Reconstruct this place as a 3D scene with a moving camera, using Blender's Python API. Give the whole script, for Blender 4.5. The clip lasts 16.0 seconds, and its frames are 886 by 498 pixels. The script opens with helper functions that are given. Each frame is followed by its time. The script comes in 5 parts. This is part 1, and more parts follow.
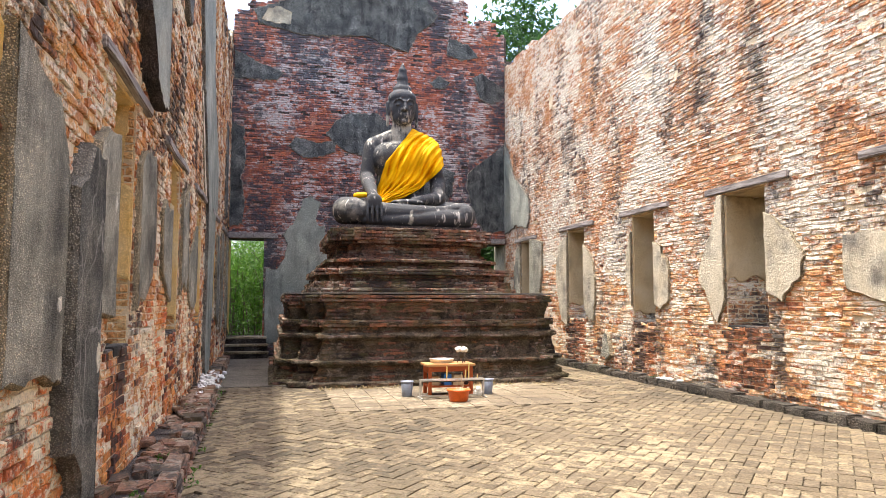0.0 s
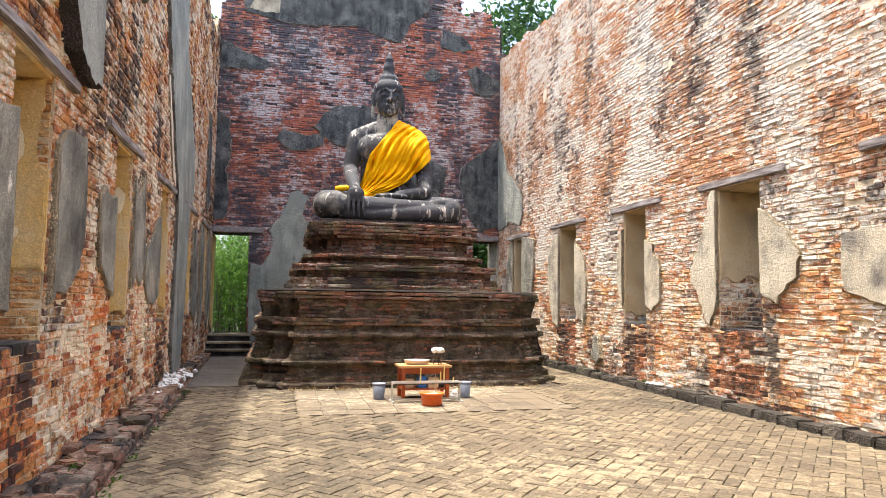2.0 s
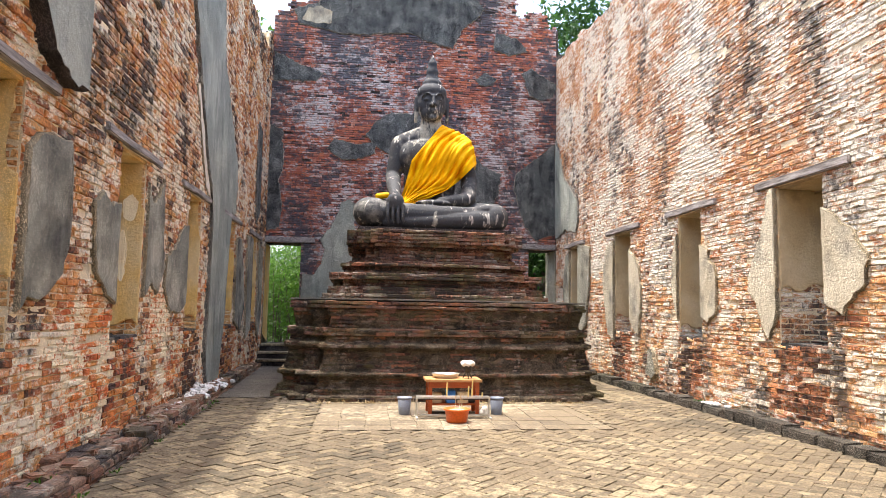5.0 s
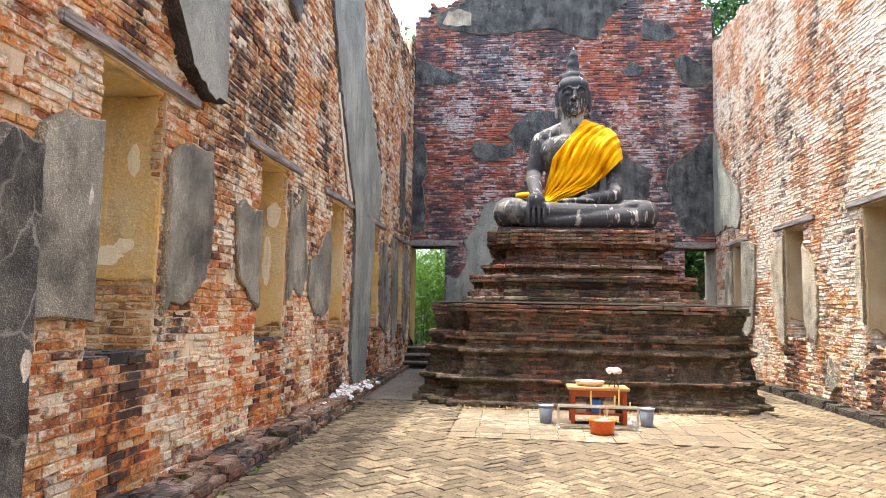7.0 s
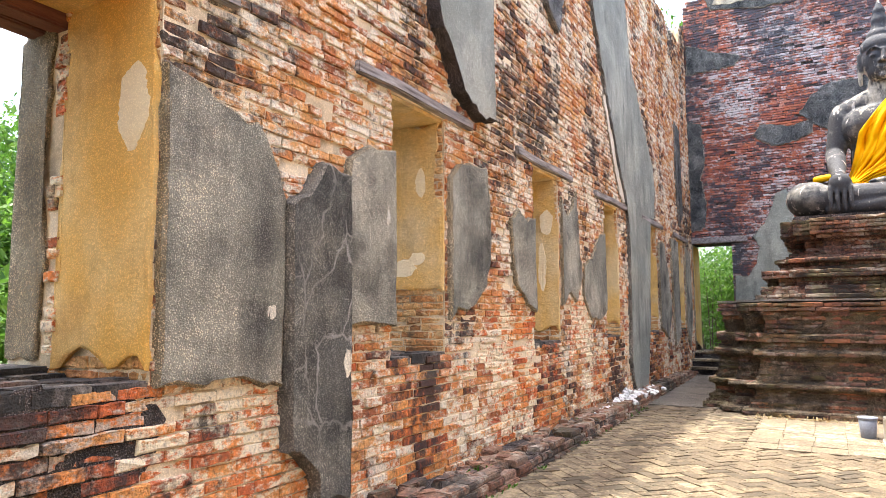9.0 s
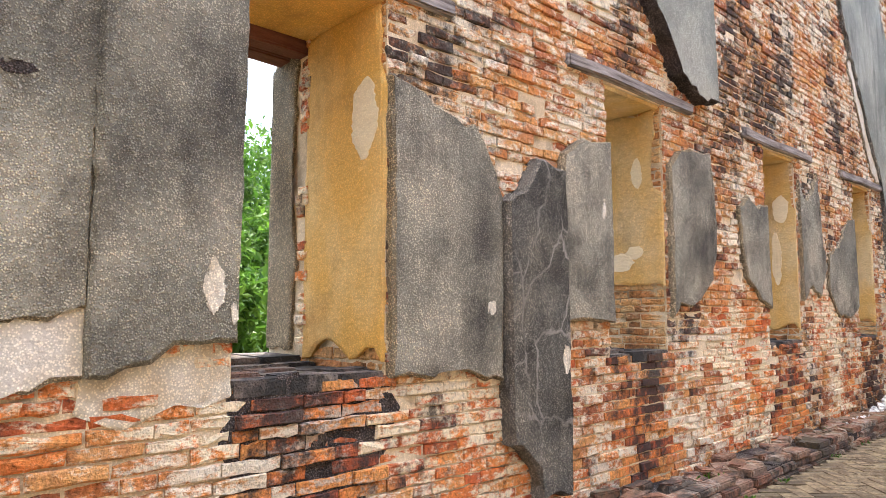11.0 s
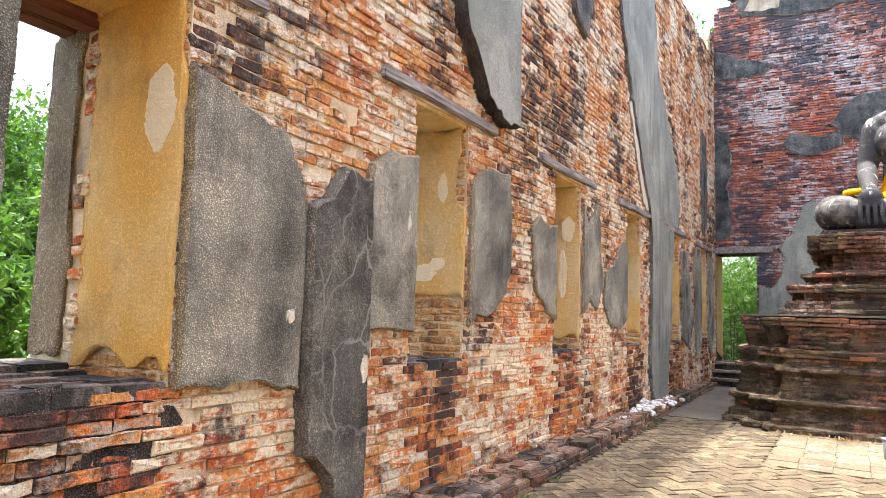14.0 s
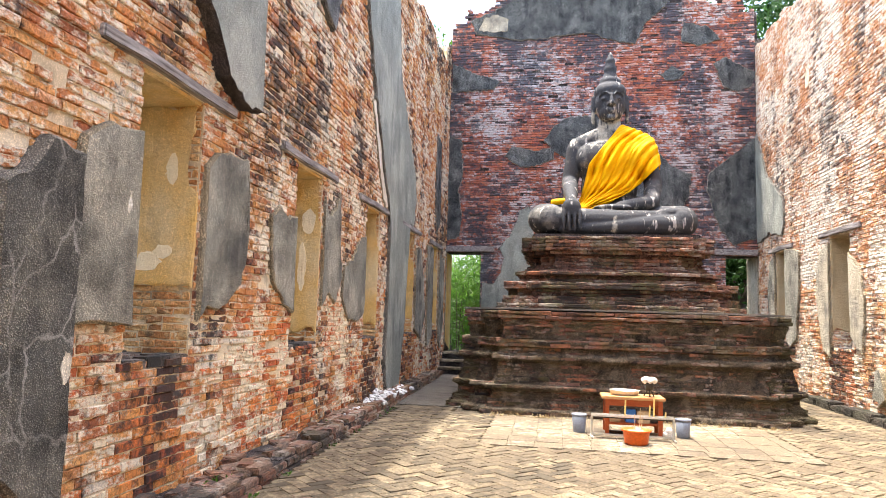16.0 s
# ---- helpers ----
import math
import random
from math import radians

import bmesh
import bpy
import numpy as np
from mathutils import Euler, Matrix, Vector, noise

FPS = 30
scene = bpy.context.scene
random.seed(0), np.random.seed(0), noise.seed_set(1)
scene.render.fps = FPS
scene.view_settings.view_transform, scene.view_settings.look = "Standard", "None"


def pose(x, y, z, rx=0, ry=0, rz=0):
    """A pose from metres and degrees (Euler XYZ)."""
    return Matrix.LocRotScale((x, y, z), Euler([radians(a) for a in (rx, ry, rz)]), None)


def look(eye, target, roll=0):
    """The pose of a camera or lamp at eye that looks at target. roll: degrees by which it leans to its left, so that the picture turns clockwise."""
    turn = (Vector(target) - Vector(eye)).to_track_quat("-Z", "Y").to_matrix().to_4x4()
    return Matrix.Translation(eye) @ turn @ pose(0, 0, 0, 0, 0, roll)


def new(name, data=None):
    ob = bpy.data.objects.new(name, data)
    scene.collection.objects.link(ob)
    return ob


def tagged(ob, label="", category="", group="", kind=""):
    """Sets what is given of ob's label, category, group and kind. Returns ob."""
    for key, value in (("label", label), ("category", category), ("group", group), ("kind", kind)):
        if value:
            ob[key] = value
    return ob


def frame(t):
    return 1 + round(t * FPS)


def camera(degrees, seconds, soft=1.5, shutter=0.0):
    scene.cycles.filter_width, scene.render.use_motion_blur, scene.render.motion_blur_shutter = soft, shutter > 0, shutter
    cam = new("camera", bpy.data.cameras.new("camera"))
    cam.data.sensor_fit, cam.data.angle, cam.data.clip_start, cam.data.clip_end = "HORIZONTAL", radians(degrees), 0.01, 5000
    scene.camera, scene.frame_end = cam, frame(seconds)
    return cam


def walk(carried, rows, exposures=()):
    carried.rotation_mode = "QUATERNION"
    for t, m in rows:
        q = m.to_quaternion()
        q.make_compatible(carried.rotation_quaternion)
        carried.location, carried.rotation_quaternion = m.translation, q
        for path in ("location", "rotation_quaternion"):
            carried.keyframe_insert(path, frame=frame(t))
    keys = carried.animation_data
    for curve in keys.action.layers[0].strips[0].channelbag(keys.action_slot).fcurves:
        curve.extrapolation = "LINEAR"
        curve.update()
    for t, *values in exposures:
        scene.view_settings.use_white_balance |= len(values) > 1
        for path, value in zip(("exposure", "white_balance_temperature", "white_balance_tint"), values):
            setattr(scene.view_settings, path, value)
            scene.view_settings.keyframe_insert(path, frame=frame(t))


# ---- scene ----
cam = camera(67.2, 16.0, soft=0.6)
PATH = [
    (0, (0.134, -2.149, 1.371), (0.633, -0.218, 1.531), 0.1),
    (0.5, (0.318, -2.037, 1.362), (0.74, -0.087, 1.497), 2.3),
    (1, (0.449, -1.989, 1.366), (0.884, -0.04, 1.485), 1.6),
    (1.5, (0.563, -1.857, 1.346), (1.03, 0.083, 1.484), 1.5),
    (2, (0.692, -1.744, 1.363), (1.17, 0.192, 1.52), 0.8),
    (2.5, (0.872, -1.675, 1.349), (1.264, 0.279, 1.523), 1.9),
    (3, (1.048, -1.637, 1.347), (1.383, 0.329, 1.506), 1.4),
    (3.5, (1.162, -1.523, 1.341), (1.513, 0.44, 1.501), 1.6),
    (4, (1.256, -1.442, 1.359), (1.619, 0.515, 1.55), 1.3),
    (4.2, (1.304, -1.432, 1.356), (1.618, 0.534, 1.546), 0.8),
    (6.3, (1.626, -1.13, 1.352), (1.785, 0.855, 1.536), 1.5),
    (6.5, (1.617, -1.08, 1.363), (1.689, 0.911, 1.538), 0.8),
    (7, (1.677, -1.065, 1.366), (1.467, 0.915, 1.553), 1.1),
    (7.5, (1.712, -1.076, 1.355), (1.275, 0.867, 1.542), 0.6),
    (8, (1.731, -1.102, 1.345), (1.102, 0.787, 1.533), 0.1),
    (8.5, (1.735, -1.125, 1.338), (0.907, 0.687, 1.521), 0.1),
    (9, (1.746, -1.151, 1.336), (0.763, 0.58, 1.535), -0.2),
    (9.5, (1.718, -1.144, 1.334), (0.614, 0.513, 1.528), -0.8),
    (10, (1.716, -1.166, 1.331), (0.466, 0.383, 1.521), -1.0),
    (10.2, (1.706, -1.16, 1.332), (0.414, 0.356, 1.519), -0.7),
    (12.3, (1.705, -1.206, 1.368), (0.076, -0.064, 1.572), 0.1),
    (12.5, (1.713, -1.203, 1.382), (0.132, 0.005, 1.586), 0.8),
    (13, (1.731, -1.179, 1.376), (0.286, 0.187, 1.586), 1.4),
    (13.5, (1.747, -1.154, 1.38), (0.452, 0.356, 1.585), 1.6),
    (14, (1.736, -1.138, 1.396), (0.701, 0.562, 1.59), 1.8),
    (14.5, (1.734, -1.115, 1.394), (0.91, 0.699, 1.57), 2.0),
    (15, (1.75, -1.1, 1.384), (1.115, 0.788, 1.555), 2.3),
    (15.5, (1.755, -1.093, 1.393), (1.271, 0.839, 1.574), 2.0),
    (16, (1.74, -1.073, 1.386), (1.417, 0.891, 1.585), 1.7),
]
walk(cam, [(t, look(eye, target, roll)) for t, eye, target, roll in PATH],
     [(0, 2.32), (4, 2.34), (7, 2.54), (8, 2.78), (9, 2.92), (12.5, 2.80), (14, 2.86), (16, 2.77)])
# ---- light ----

SUN_ELEV, SUN_AZ = 79, 147          # degrees; azimuth from +x towards +y
world = bpy.data.worlds.new("sky")
scene.world = world
world.use_nodes = True
sky = world.node_tree.nodes.new("ShaderNodeTexSky")
sky.sky_type, sky.sun_disc = "NISHITA", False
sky.sun_elevation, sky.sun_rotation = radians(SUN_ELEV), radians(90 - SUN_AZ)
sky.air_density, sky.dust_density, sky.ozone_density = 1.0, 4.0, 1.0
world.node_tree.links.new(sky.outputs[0], world.node_tree.nodes["Background"].inputs[0])
world.node_tree.nodes["Background"].inputs[1].default_value = 0.15
sun_way = Vector((math.cos(radians(SUN_AZ)) * math.cos(radians(SUN_ELEV)),
                  math.sin(radians(SUN_AZ)) * math.cos(radians(SUN_ELEV)), math.sin(radians(SUN_ELEV))))
sun = new("sun", bpy.data.lights.new("sun", "SUN"))
sun.data.energy, sun.data.angle, sun.data.color = 1.7, radians(1.5), (1.0, 0.955, 0.88)
sun.matrix_world = look(sun_way * 40, (0, 0, 0))

# ---- materials ----


def node(nt, kind, **values):
    n = nt.nodes.new(kind)
    for k, v in values.items():
        n.inputs[k.replace("_", " ")].default_value = v
    return n


def blank(name, rough=0.9):
    m = bpy.data.materials.new(name)
    m.use_nodes = True
    b = m.node_tree.nodes["Principled BSDF"]
    b.inputs["Roughness"].default_value = rough
    b.inputs["Specular IOR Level"].default_value = 0.25
    return m, m.node_tree, b


def place(nt, stretch=(1, 1, 1), shift=(0, 0, 0)):
    g = nt.nodes.new("ShaderNodeNewGeometry")
    mp = nt.nodes.new("ShaderNodeMapping")
    nt.links.new(g.outputs["Position"], mp.inputs["Vector"])
    mp.inputs["Scale"].default_value, mp.inputs["Location"].default_value = stretch, shift
    return mp.outputs[0]


def grain(nt, scale, detail=4.0, stretch=(1, 1, 1), shift=(0, 0, 0), rough=0.6):
    n = node(nt, "ShaderNodeTexNoise", Scale=scale, Detail=detail, Roughness=rough)
    nt.links.new(place(nt, stretch, shift), n.inputs["Vector"])
    return n.outputs["Fac"]


def ramp(nt, fac, stops, smooth=False):
    r = nt.nodes.new("ShaderNodeValToRGB")
    while len(r.color_ramp.elements) < len(stops):
        r.color_ramp.elements.new(0.5)
    for e, (p, c) in zip(r.color_ramp.elements, stops):
        e.position = p
        e.color = (c, c, c, 1) if isinstance(c, (int, float)) else (*c, 1)
    nt.links.new(fac, r.inputs[0])
    return r.outputs[0]


def blend(nt, fac, a, b, mode="MIX"):
    n = nt.nodes.new("ShaderNodeMix")
    n.data_type, n.blend_type = "RGBA", mode
    for v, i in ((fac, 0), (a, 6), (b, 7)):
        if isinstance(v, (int, float)):
            n.inputs[i].default_value = v
        elif isinstance(v, tuple):
            n.inputs[i].default_value = (*v, 1)
        else:
            nt.links.new(v, n.inputs[i])
    return n.outputs[2]


def calc(nt, op, a, b=0.0):
    n = nt.nodes.new("ShaderNodeMath")
    n.operation = op
    for v, i in ((a, 0), (b, 1)):
        if isinstance(v, (int, float)):
            n.inputs[i].default_value = v
        else:
            nt.links.new(v, n.inputs[i])
    return n.outputs[0]


def relief(nt, b, height, strength=0.5, distance=0.01):
    n = node(nt, "ShaderNodeBump", Strength=strength, Distance=distance)
    nt.links.new(height, n.inputs["Height"])
    nt.links.new(n.outputs[0], b.inputs["Normal"])


def chance(nt):
    """A number of its own for each piece, whether it is an object or an island of a joined mesh."""
    o = nt.nodes.new("ShaderNodeObjectInfo")
    g = nt.nodes.new("ShaderNodeNewGeometry")
    return calc(nt, "FRACT", calc(nt, "ADD", o.outputs["Random"], g.outputs["Random Per Island"]))


def brick_material(name, tones, lime, soot, lime_at=0.56, soot_at=0.6, seed=0.0, lime_size=0.9, soot_size=0.8, moss=0.0, bump=1.0):
    m, nt, b = blank(name, 0.92)
    r = chance(nt)
    stops = [(i / (len(tones) - 1), c) for i, c in enumerate(tones)]
    drift = calc(nt, "MULTIPLY", calc(nt, "SUBTRACT", grain(nt, 3.5, 5, shift=(seed, 8, 8)), 0.5), 1.1)
    col = ramp(nt, calc(nt, "ADD", calc(nt, "ADD", calc(nt, "MULTIPLY", r, 0.78), 0.11), drift), stops)
    fine = grain(nt, 48, 6, shift=(seed, 0, 0), rough=0.7)
    col = blend(nt, 0.85, col, ramp(nt, fine, [(0.33, 0.16), (0.43, 0.78), (0.57, 1.15), (0.70, 1.6)]), "MULTIPLY")
    off = calc(nt, "MULTIPLY", calc(nt, "SUBTRACT", r, 0.5), 0.06)
    spots = grain(nt, 9, 9, stretch=(1, 1, 1.9), shift=(seed, 3, 1), rough=0.78)
    wide = grain(nt, lime_size, 4, shift=(seed, 9, 5))
    mask = calc(nt, "ADD", calc(nt, "ADD", calc(nt, "MULTIPLY", wide, 0.38), calc(nt, "MULTIPLY", spots, 0.62)), calc(nt, "MULTIPLY", off, 0.75))
    mask = ramp(nt, mask, [(lime_at - 0.025, 0.0), (lime_at + 0.035, 0.9)])
    pale = blend(nt, 0.6, lime, ramp(nt, fine, [(0.32, 0.35), (0.48, 0.95), (0.7, 1.3)]), "MULTIPLY")
    col = blend(nt, mask, col, pale)
    streak = grain(nt, soot_size, 5, stretch=(1.3, 1.3, 0.45), shift=(seed + 4, 1, 7), rough=0.6)
    blot = grain(nt, 13, 9, shift=(seed, 6, 2), rough=0.78)
    dark = calc(nt, "SUBTRACT", calc(nt, "ADD", calc(nt, "MULTIPLY", streak, 0.55), calc(nt, "MULTIPLY", blot, 0.45)), calc(nt, "MULTIPLY", off, 1.5))
    dark = ramp(nt, dark, [(soot_at - 0.035, 0.0), (soot_at + 0.05, 0.92)])
    col = blend(nt, dark, col, soot)
    if moss:
        green = ramp(nt, grain(nt, 2.3, 8, shift=(seed + 2, 4, 4), rough=0.7), [(0.48, 0.0), (0.60, moss)])
        col = blend(nt, green, col, (0.12, 0.105, 0.045))
    nt.links.new(col, b.inputs["Base Color"])
    rough = calc(nt, "ADD", calc(nt, "MULTIPLY", grain(nt, 100, 4), 0.7), calc(nt, "MULTIPLY", grain(nt, 26, 5), 1.0))
    relief(nt, b, rough, bump, 0.02)
    return m


def plaster_material(name, base, pale, dark, pale_at=0.6, dark_at=0.55, speck=0.35, seed=0.0, tint=None, drips=0.3, size=1.0):
    m, nt, b = blank(name, 0.93)
    wide = grain(nt, 1.7 * size, 7, stretch=(1, 1, 0.8), shift=(seed, 2, 0), rough=0.52)
    drip = calc(nt, "ADD", calc(nt, "MULTIPLY", grain(nt, 2.6, 6, stretch=(2.2, 2.2, 0.35), shift=(seed, 0, 4), rough=0.6), drips),
                calc(nt, "MULTIPLY", grain(nt, 2.1 * size, 8, shift=(seed, 5, 4), rough=0.56), 1 - drips))
    col = blend(nt, ramp(nt, wide, [(pale_at - 0.10, 0.0), (pale_at + 0.08, 0.9)]), base, pale)
    col = blend(nt, ramp(nt, drip, [(dark_at - 0.06, 0.0), (dark_at + 0.10, 0.85)]), col, dark)
    if tint:
        col = blend(nt, ramp(nt, grain(nt, 0.9, 4, shift=(seed + 7, 0, 0)), [(0.5, 0.0), (0.66, 0.8)]), col, tint)
    # rain-bared pebbles of the render, lit tops and shaded gaps painted in
    cell = nt.nodes.new("ShaderNodeTexVoronoi")
    cell.inputs["Scale"].default_value = 105.0
    nt.links.new(place(nt, shift=(seed, 0, 0)), cell.inputs["Vector"])
    pebble = calc(nt, "ADD", cell.outputs["Distance"], calc(nt, "MULTIPLY", grain(nt, 45, 5, shift=(seed, 1, 1), rough=0.7), 1.0))
    pits = ramp(nt, pebble, [(0.50, 1.0), (0.78, 0.7), (1.0, 0.0)])
    glint = ramp(nt, grain(nt, 150, 2, shift=(seed, 7, 0)), [(0.60, 0.0), (0.66, 1.0)])
    coarse = grain(nt, 24, 6, rough=0.7, shift=(seed, 3, 3))
    col = blend(nt, 1.0, col, ramp(nt, pits, [(0.0, max(0.3, 1.0 - speck * 1.9)), (1.0, 1.0 + speck * 2.2)]), "MULTIPLY")
    col = blend(nt, 0.9, col, ramp(nt, coarse, [(0.3, 1.0 - speck), (0.7, 1.0 + speck)]), "MULTIPLY")
    col = blend(nt, calc(nt, "MULTIPLY", glint, min(0.8, speck * 1.8)), col, pale)
    nt.links.new(col, b.inputs["Base Color"])
    height = calc(nt, "ADD", calc(nt, "MULTIPLY", pits, max(0.02, 5.0 * (speck - 0.12))), calc(nt, "ADD", coarse, grain(nt, 7, 6, shift=(seed, 0, 0))))
    relief(nt, b, height, min(1.0, 0.35 + speck * 3), 0.026)
    return m


def cracks(m, scale, thin, tone, amount, seen=(0.42, 0.55), squash=0.6):
    """Fine lines of another tone that branch over a plaster surface."""
    nt = m.node_tree
    b = nt.nodes["Principled BSDF"]
    old = b.inputs["Base Color"].links[0].from_socket
    vor = nt.nodes.new("ShaderNodeTexVoronoi")
    vor.feature = "DISTANCE_TO_EDGE"
    vor.inputs["Scale"].default_value = scale
    warp, small = nt.nodes.new("ShaderNodeVectorMath"), nt.nodes.new("ShaderNodeVectorMath")
    warp.operation, small.operation = "ADD", "SCALE"
    wob = node(nt, "ShaderNodeTexNoise", Scale=scale * 1.5, Detail=5.0)
    nt.links.new(place(nt), wob.inputs["Vector"])
    small.inputs["Scale"].default_value = 0.55 / scale
    nt.links.new(wob.outputs["Color"], small.inputs[0])
    nt.links.new(place(nt, (1, 1, squash)), warp.inputs[0])
    nt.links.new(small.outputs[0], warp.inputs[1])
    nt.links.new(warp.outputs[0], vor.inputs["Vector"])
    line = ramp(nt, vor.outputs["Distance"], [(thin * 0.35, 1.0), (thin, 0.0)])
    line = calc(nt, "MULTIPLY", line, ramp(nt, grain(nt, 1.3, 3, shift=(0, 4, 0)), [(seen[0], 0.0), (seen[1], amount)]))
    nt.links.new(blend(nt, line, old, tone), b.inputs["Base Color"])
    return m


def plain_material(name, base, other, scale=6.0, stretch=(1, 1, 1), rough=0.8, bump=0.4, metal=0.0, spec=0.3):
    m, nt, b = blank(name, rough)
    b.inputs["Metallic"].default_value, b.inputs["Specular IOR Level"].default_value = metal, spec
    n1, n2 = grain(nt, scale, 6, stretch), grain(nt, scale * 7, 4, stretch)
    col = blend(nt, ramp(nt, n1, [(0.35, 0.0), (0.65, 1.0)]), base, other)
    col = blend(nt, 0.5, col, ramp(nt, n2, [(0.3, 0.6), (0.7, 1.3)]), "MULTIPLY")
    nt.links.new(col, b.inputs["Base Color"])
    if bump:
        relief(nt, b, calc(nt, "ADD", n1, calc(nt, "MULTIPLY", n2, 0.5)), bump, 0.01)
    return m


def leaf_material(name, low, high, shine=0.35):
    m, nt, b = blank(name, 0.45)
    g = nt.nodes.new("ShaderNodeNewGeometry")
    col = ramp(nt, g.outputs["Random Per Island"], [(0.0, low), (1.0, high)])
    nt.links.new(col, b.inputs["Base Color"])
    b.inputs["Specular IOR Level"].default_value = shine
    out = nt.nodes["Material Output"]
    t = nt.nodes.new("ShaderNodeBsdfTranslucent")
    nt.links.new(col, t.inputs["Color"])
    mx = nt.nodes.new("ShaderNodeMixShader")
    mx.inputs[0].default_value = 0.45
    nt.links.new(b.outputs[0], mx.inputs[1])
    nt.links.new(t.outputs[0], mx.inputs[2])
    nt.links.new(mx.outputs[0], out.inputs["Surface"])
    return m


REDS = [(0.26, 0.092, 0.052), (0.48, 0.17, 0.070), (0.64, 0.26, 0.085), (0.70, 0.37, 0.135), (0.54, 0.23, 0.10), (0.70, 0.50, 0.31)]
M_BRICK_L = brick_material("left_brick", REDS, (0.86, 0.79, 0.62), (0.04, 0.037, 0.036), 0.509, 0.531, 6.0, 1.6, 1.0)
VIVID = [(0.40, 0.10, 0.05), (0.64, 0.17, 0.055), (0.76, 0.26, 0.07), (0.72, 0.34, 0.11), (0.58, 0.17, 0.06)]
M_SMEAR_L = brick_material("smeared_left_brick", VIVID, (0.92, 0.83, 0.60), (0.04, 0.034, 0.03), 0.499, 0.57, 6.0, 1.8, 1.0)
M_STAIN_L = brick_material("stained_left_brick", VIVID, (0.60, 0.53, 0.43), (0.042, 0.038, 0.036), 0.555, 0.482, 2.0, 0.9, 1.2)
M_BRICK_R = brick_material("right_brick", [(0.38, 0.14, 0.07), (0.58, 0.25, 0.10), (0.55, 0.30, 0.17), (0.62, 0.30, 0.12), (0.48, 0.21, 0.11)],
                           (0.82, 0.77, 0.65), (0.07, 0.062, 0.056), 0.489, 0.555, 11.0, 0.9)
M_BARE_R = brick_material("bare_right_brick", [(0.40, 0.145, 0.07), (0.60, 0.235, 0.09), (0.65, 0.34, 0.14), (0.70, 0.39, 0.17), (0.50, 0.21, 0.105)],
                          (0.82, 0.76, 0.62), (0.06, 0.052, 0.046), 0.502, 0.55, 15.0, 1.3)
M_STAIN_R = brick_material("stained_right_brick", [(0.36, 0.12, 0.055), (0.50, 0.19, 0.075), (0.44, 0.17, 0.085)], (0.7, 0.64, 0.55), (0.035, 0.03, 0.027), 0.54, 0.485, 14.0, 0.8, 1.2)
M_BRICK_B = brick_material("back_brick", [(0.18, 0.06, 0.048), (0.36, 0.11, 0.065), (0.50, 0.16, 0.08), (0.38, 0.125, 0.085), (0.52, 0.25, 0.17)],
                           (0.56, 0.52, 0.50), (0.065, 0.073, 0.088), 0.520, 0.505, 23.0, 0.7, 0.6)
M_BRICK_P = brick_material("plinth_brick", [(0.12, 0.065, 0.05), (0.20, 0.095, 0.065), (0.33, 0.135, 0.07), (0.18, 0.10, 0.075), (0.29, 0.19, 0.135)],
                           (0.36, 0.31, 0.25), (0.022, 0.02, 0.018), 0.54, 0.497, 31.0, 0.8, 0.9, 0.6)
M_CRUST = plaster_material("mossy_crust", (0.17, 0.125, 0.08), (0.36, 0.28, 0.19), (0.035, 0.03, 0.024), 0.56, 0.52, 0.3, 33.0, (0.21, 0.175, 0.085), size=3.0)
M_CRUST_U = plaster_material("red_crust", (0.19, 0.085, 0.06), (0.36, 0.19, 0.125), (0.03, 0.025, 0.022), 0.55, 0.51, 0.4, 35.0, size=2.0)
M_PAVER = brick_material("paver", [(0.086, 0.065, 0.040), (0.126, 0.096, 0.059), (0.108, 0.084, 0.054), (0.165, 0.126, 0.076), (0.10, 0.076, 0.049)],
                         (0.26, 0.207, 0.128), (0.06, 0.048, 0.032), 0.545, 0.55, 41.0, 0.7, 0.6, bump=0.4)
M_SLAB = brick_material("slab", [(0.13, 0.101, 0.066), (0.16, 0.124, 0.08), (0.12, 0.094, 0.062)], (0.30, 0.25, 0.17), (0.08, 0.064, 0.046), 0.525, 0.56, 44.0, bump=0.4)
M_KERB = brick_material("kerb_brick", [(0.20, 0.10, 0.065), (0.28, 0.13, 0.08), (0.26, 0.18, 0.13), (0.32, 0.14, 0.075)],
                        (0.42, 0.37, 0.30), (0.06, 0.055, 0.048), 0.55, 0.525, 51.0, 1.2, 1.1, 0.4)
M_KERB_R = plaster_material("kerb_stone", (0.16, 0.13, 0.10), (0.30, 0.26, 0.2), (0.05, 0.045, 0.038), 0.56, 0.53, 0.35, 53.0, (0.10, 0.10, 0.05))
M_MORTAR = plaster_material("mortar", (0.66, 0.52, 0.33), (0.86, 0.72, 0.50), (0.06, 0.048, 0.035), 0.47, 0.59, 0.08, 3.0, size=1.6)
M_MORTAR_D = plaster_material("dark_mortar", (0.13, 0.10, 0.09), (0.30, 0.26, 0.23), (0.035, 0.03, 0.028), 0.56, 0.53, 0.35, 5.0, size=1.6)
M_GREY = plaster_material("grey_plaster", (0.40, 0.38, 0.30), (0.76, 0.70, 0.54), (0.095, 0.088, 0.078), 0.54, 0.53, 0.24, 0.0)
M_TALL = plaster_material("grey_green_plaster", (0.31, 0.325, 0.275), (0.48, 0.48, 0.40), (0.13, 0.135, 0.12), 0.54, 0.58, 0.16, 27.0, drips=0.6)
M_LIME = plaster_material("rough_lime_mortar", (0.74, 0.63, 0.45), (0.86, 0.80, 0.66), (0.58, 0.45, 0.28), 0.49, 0.60, 0.12, 29.0, size=4)
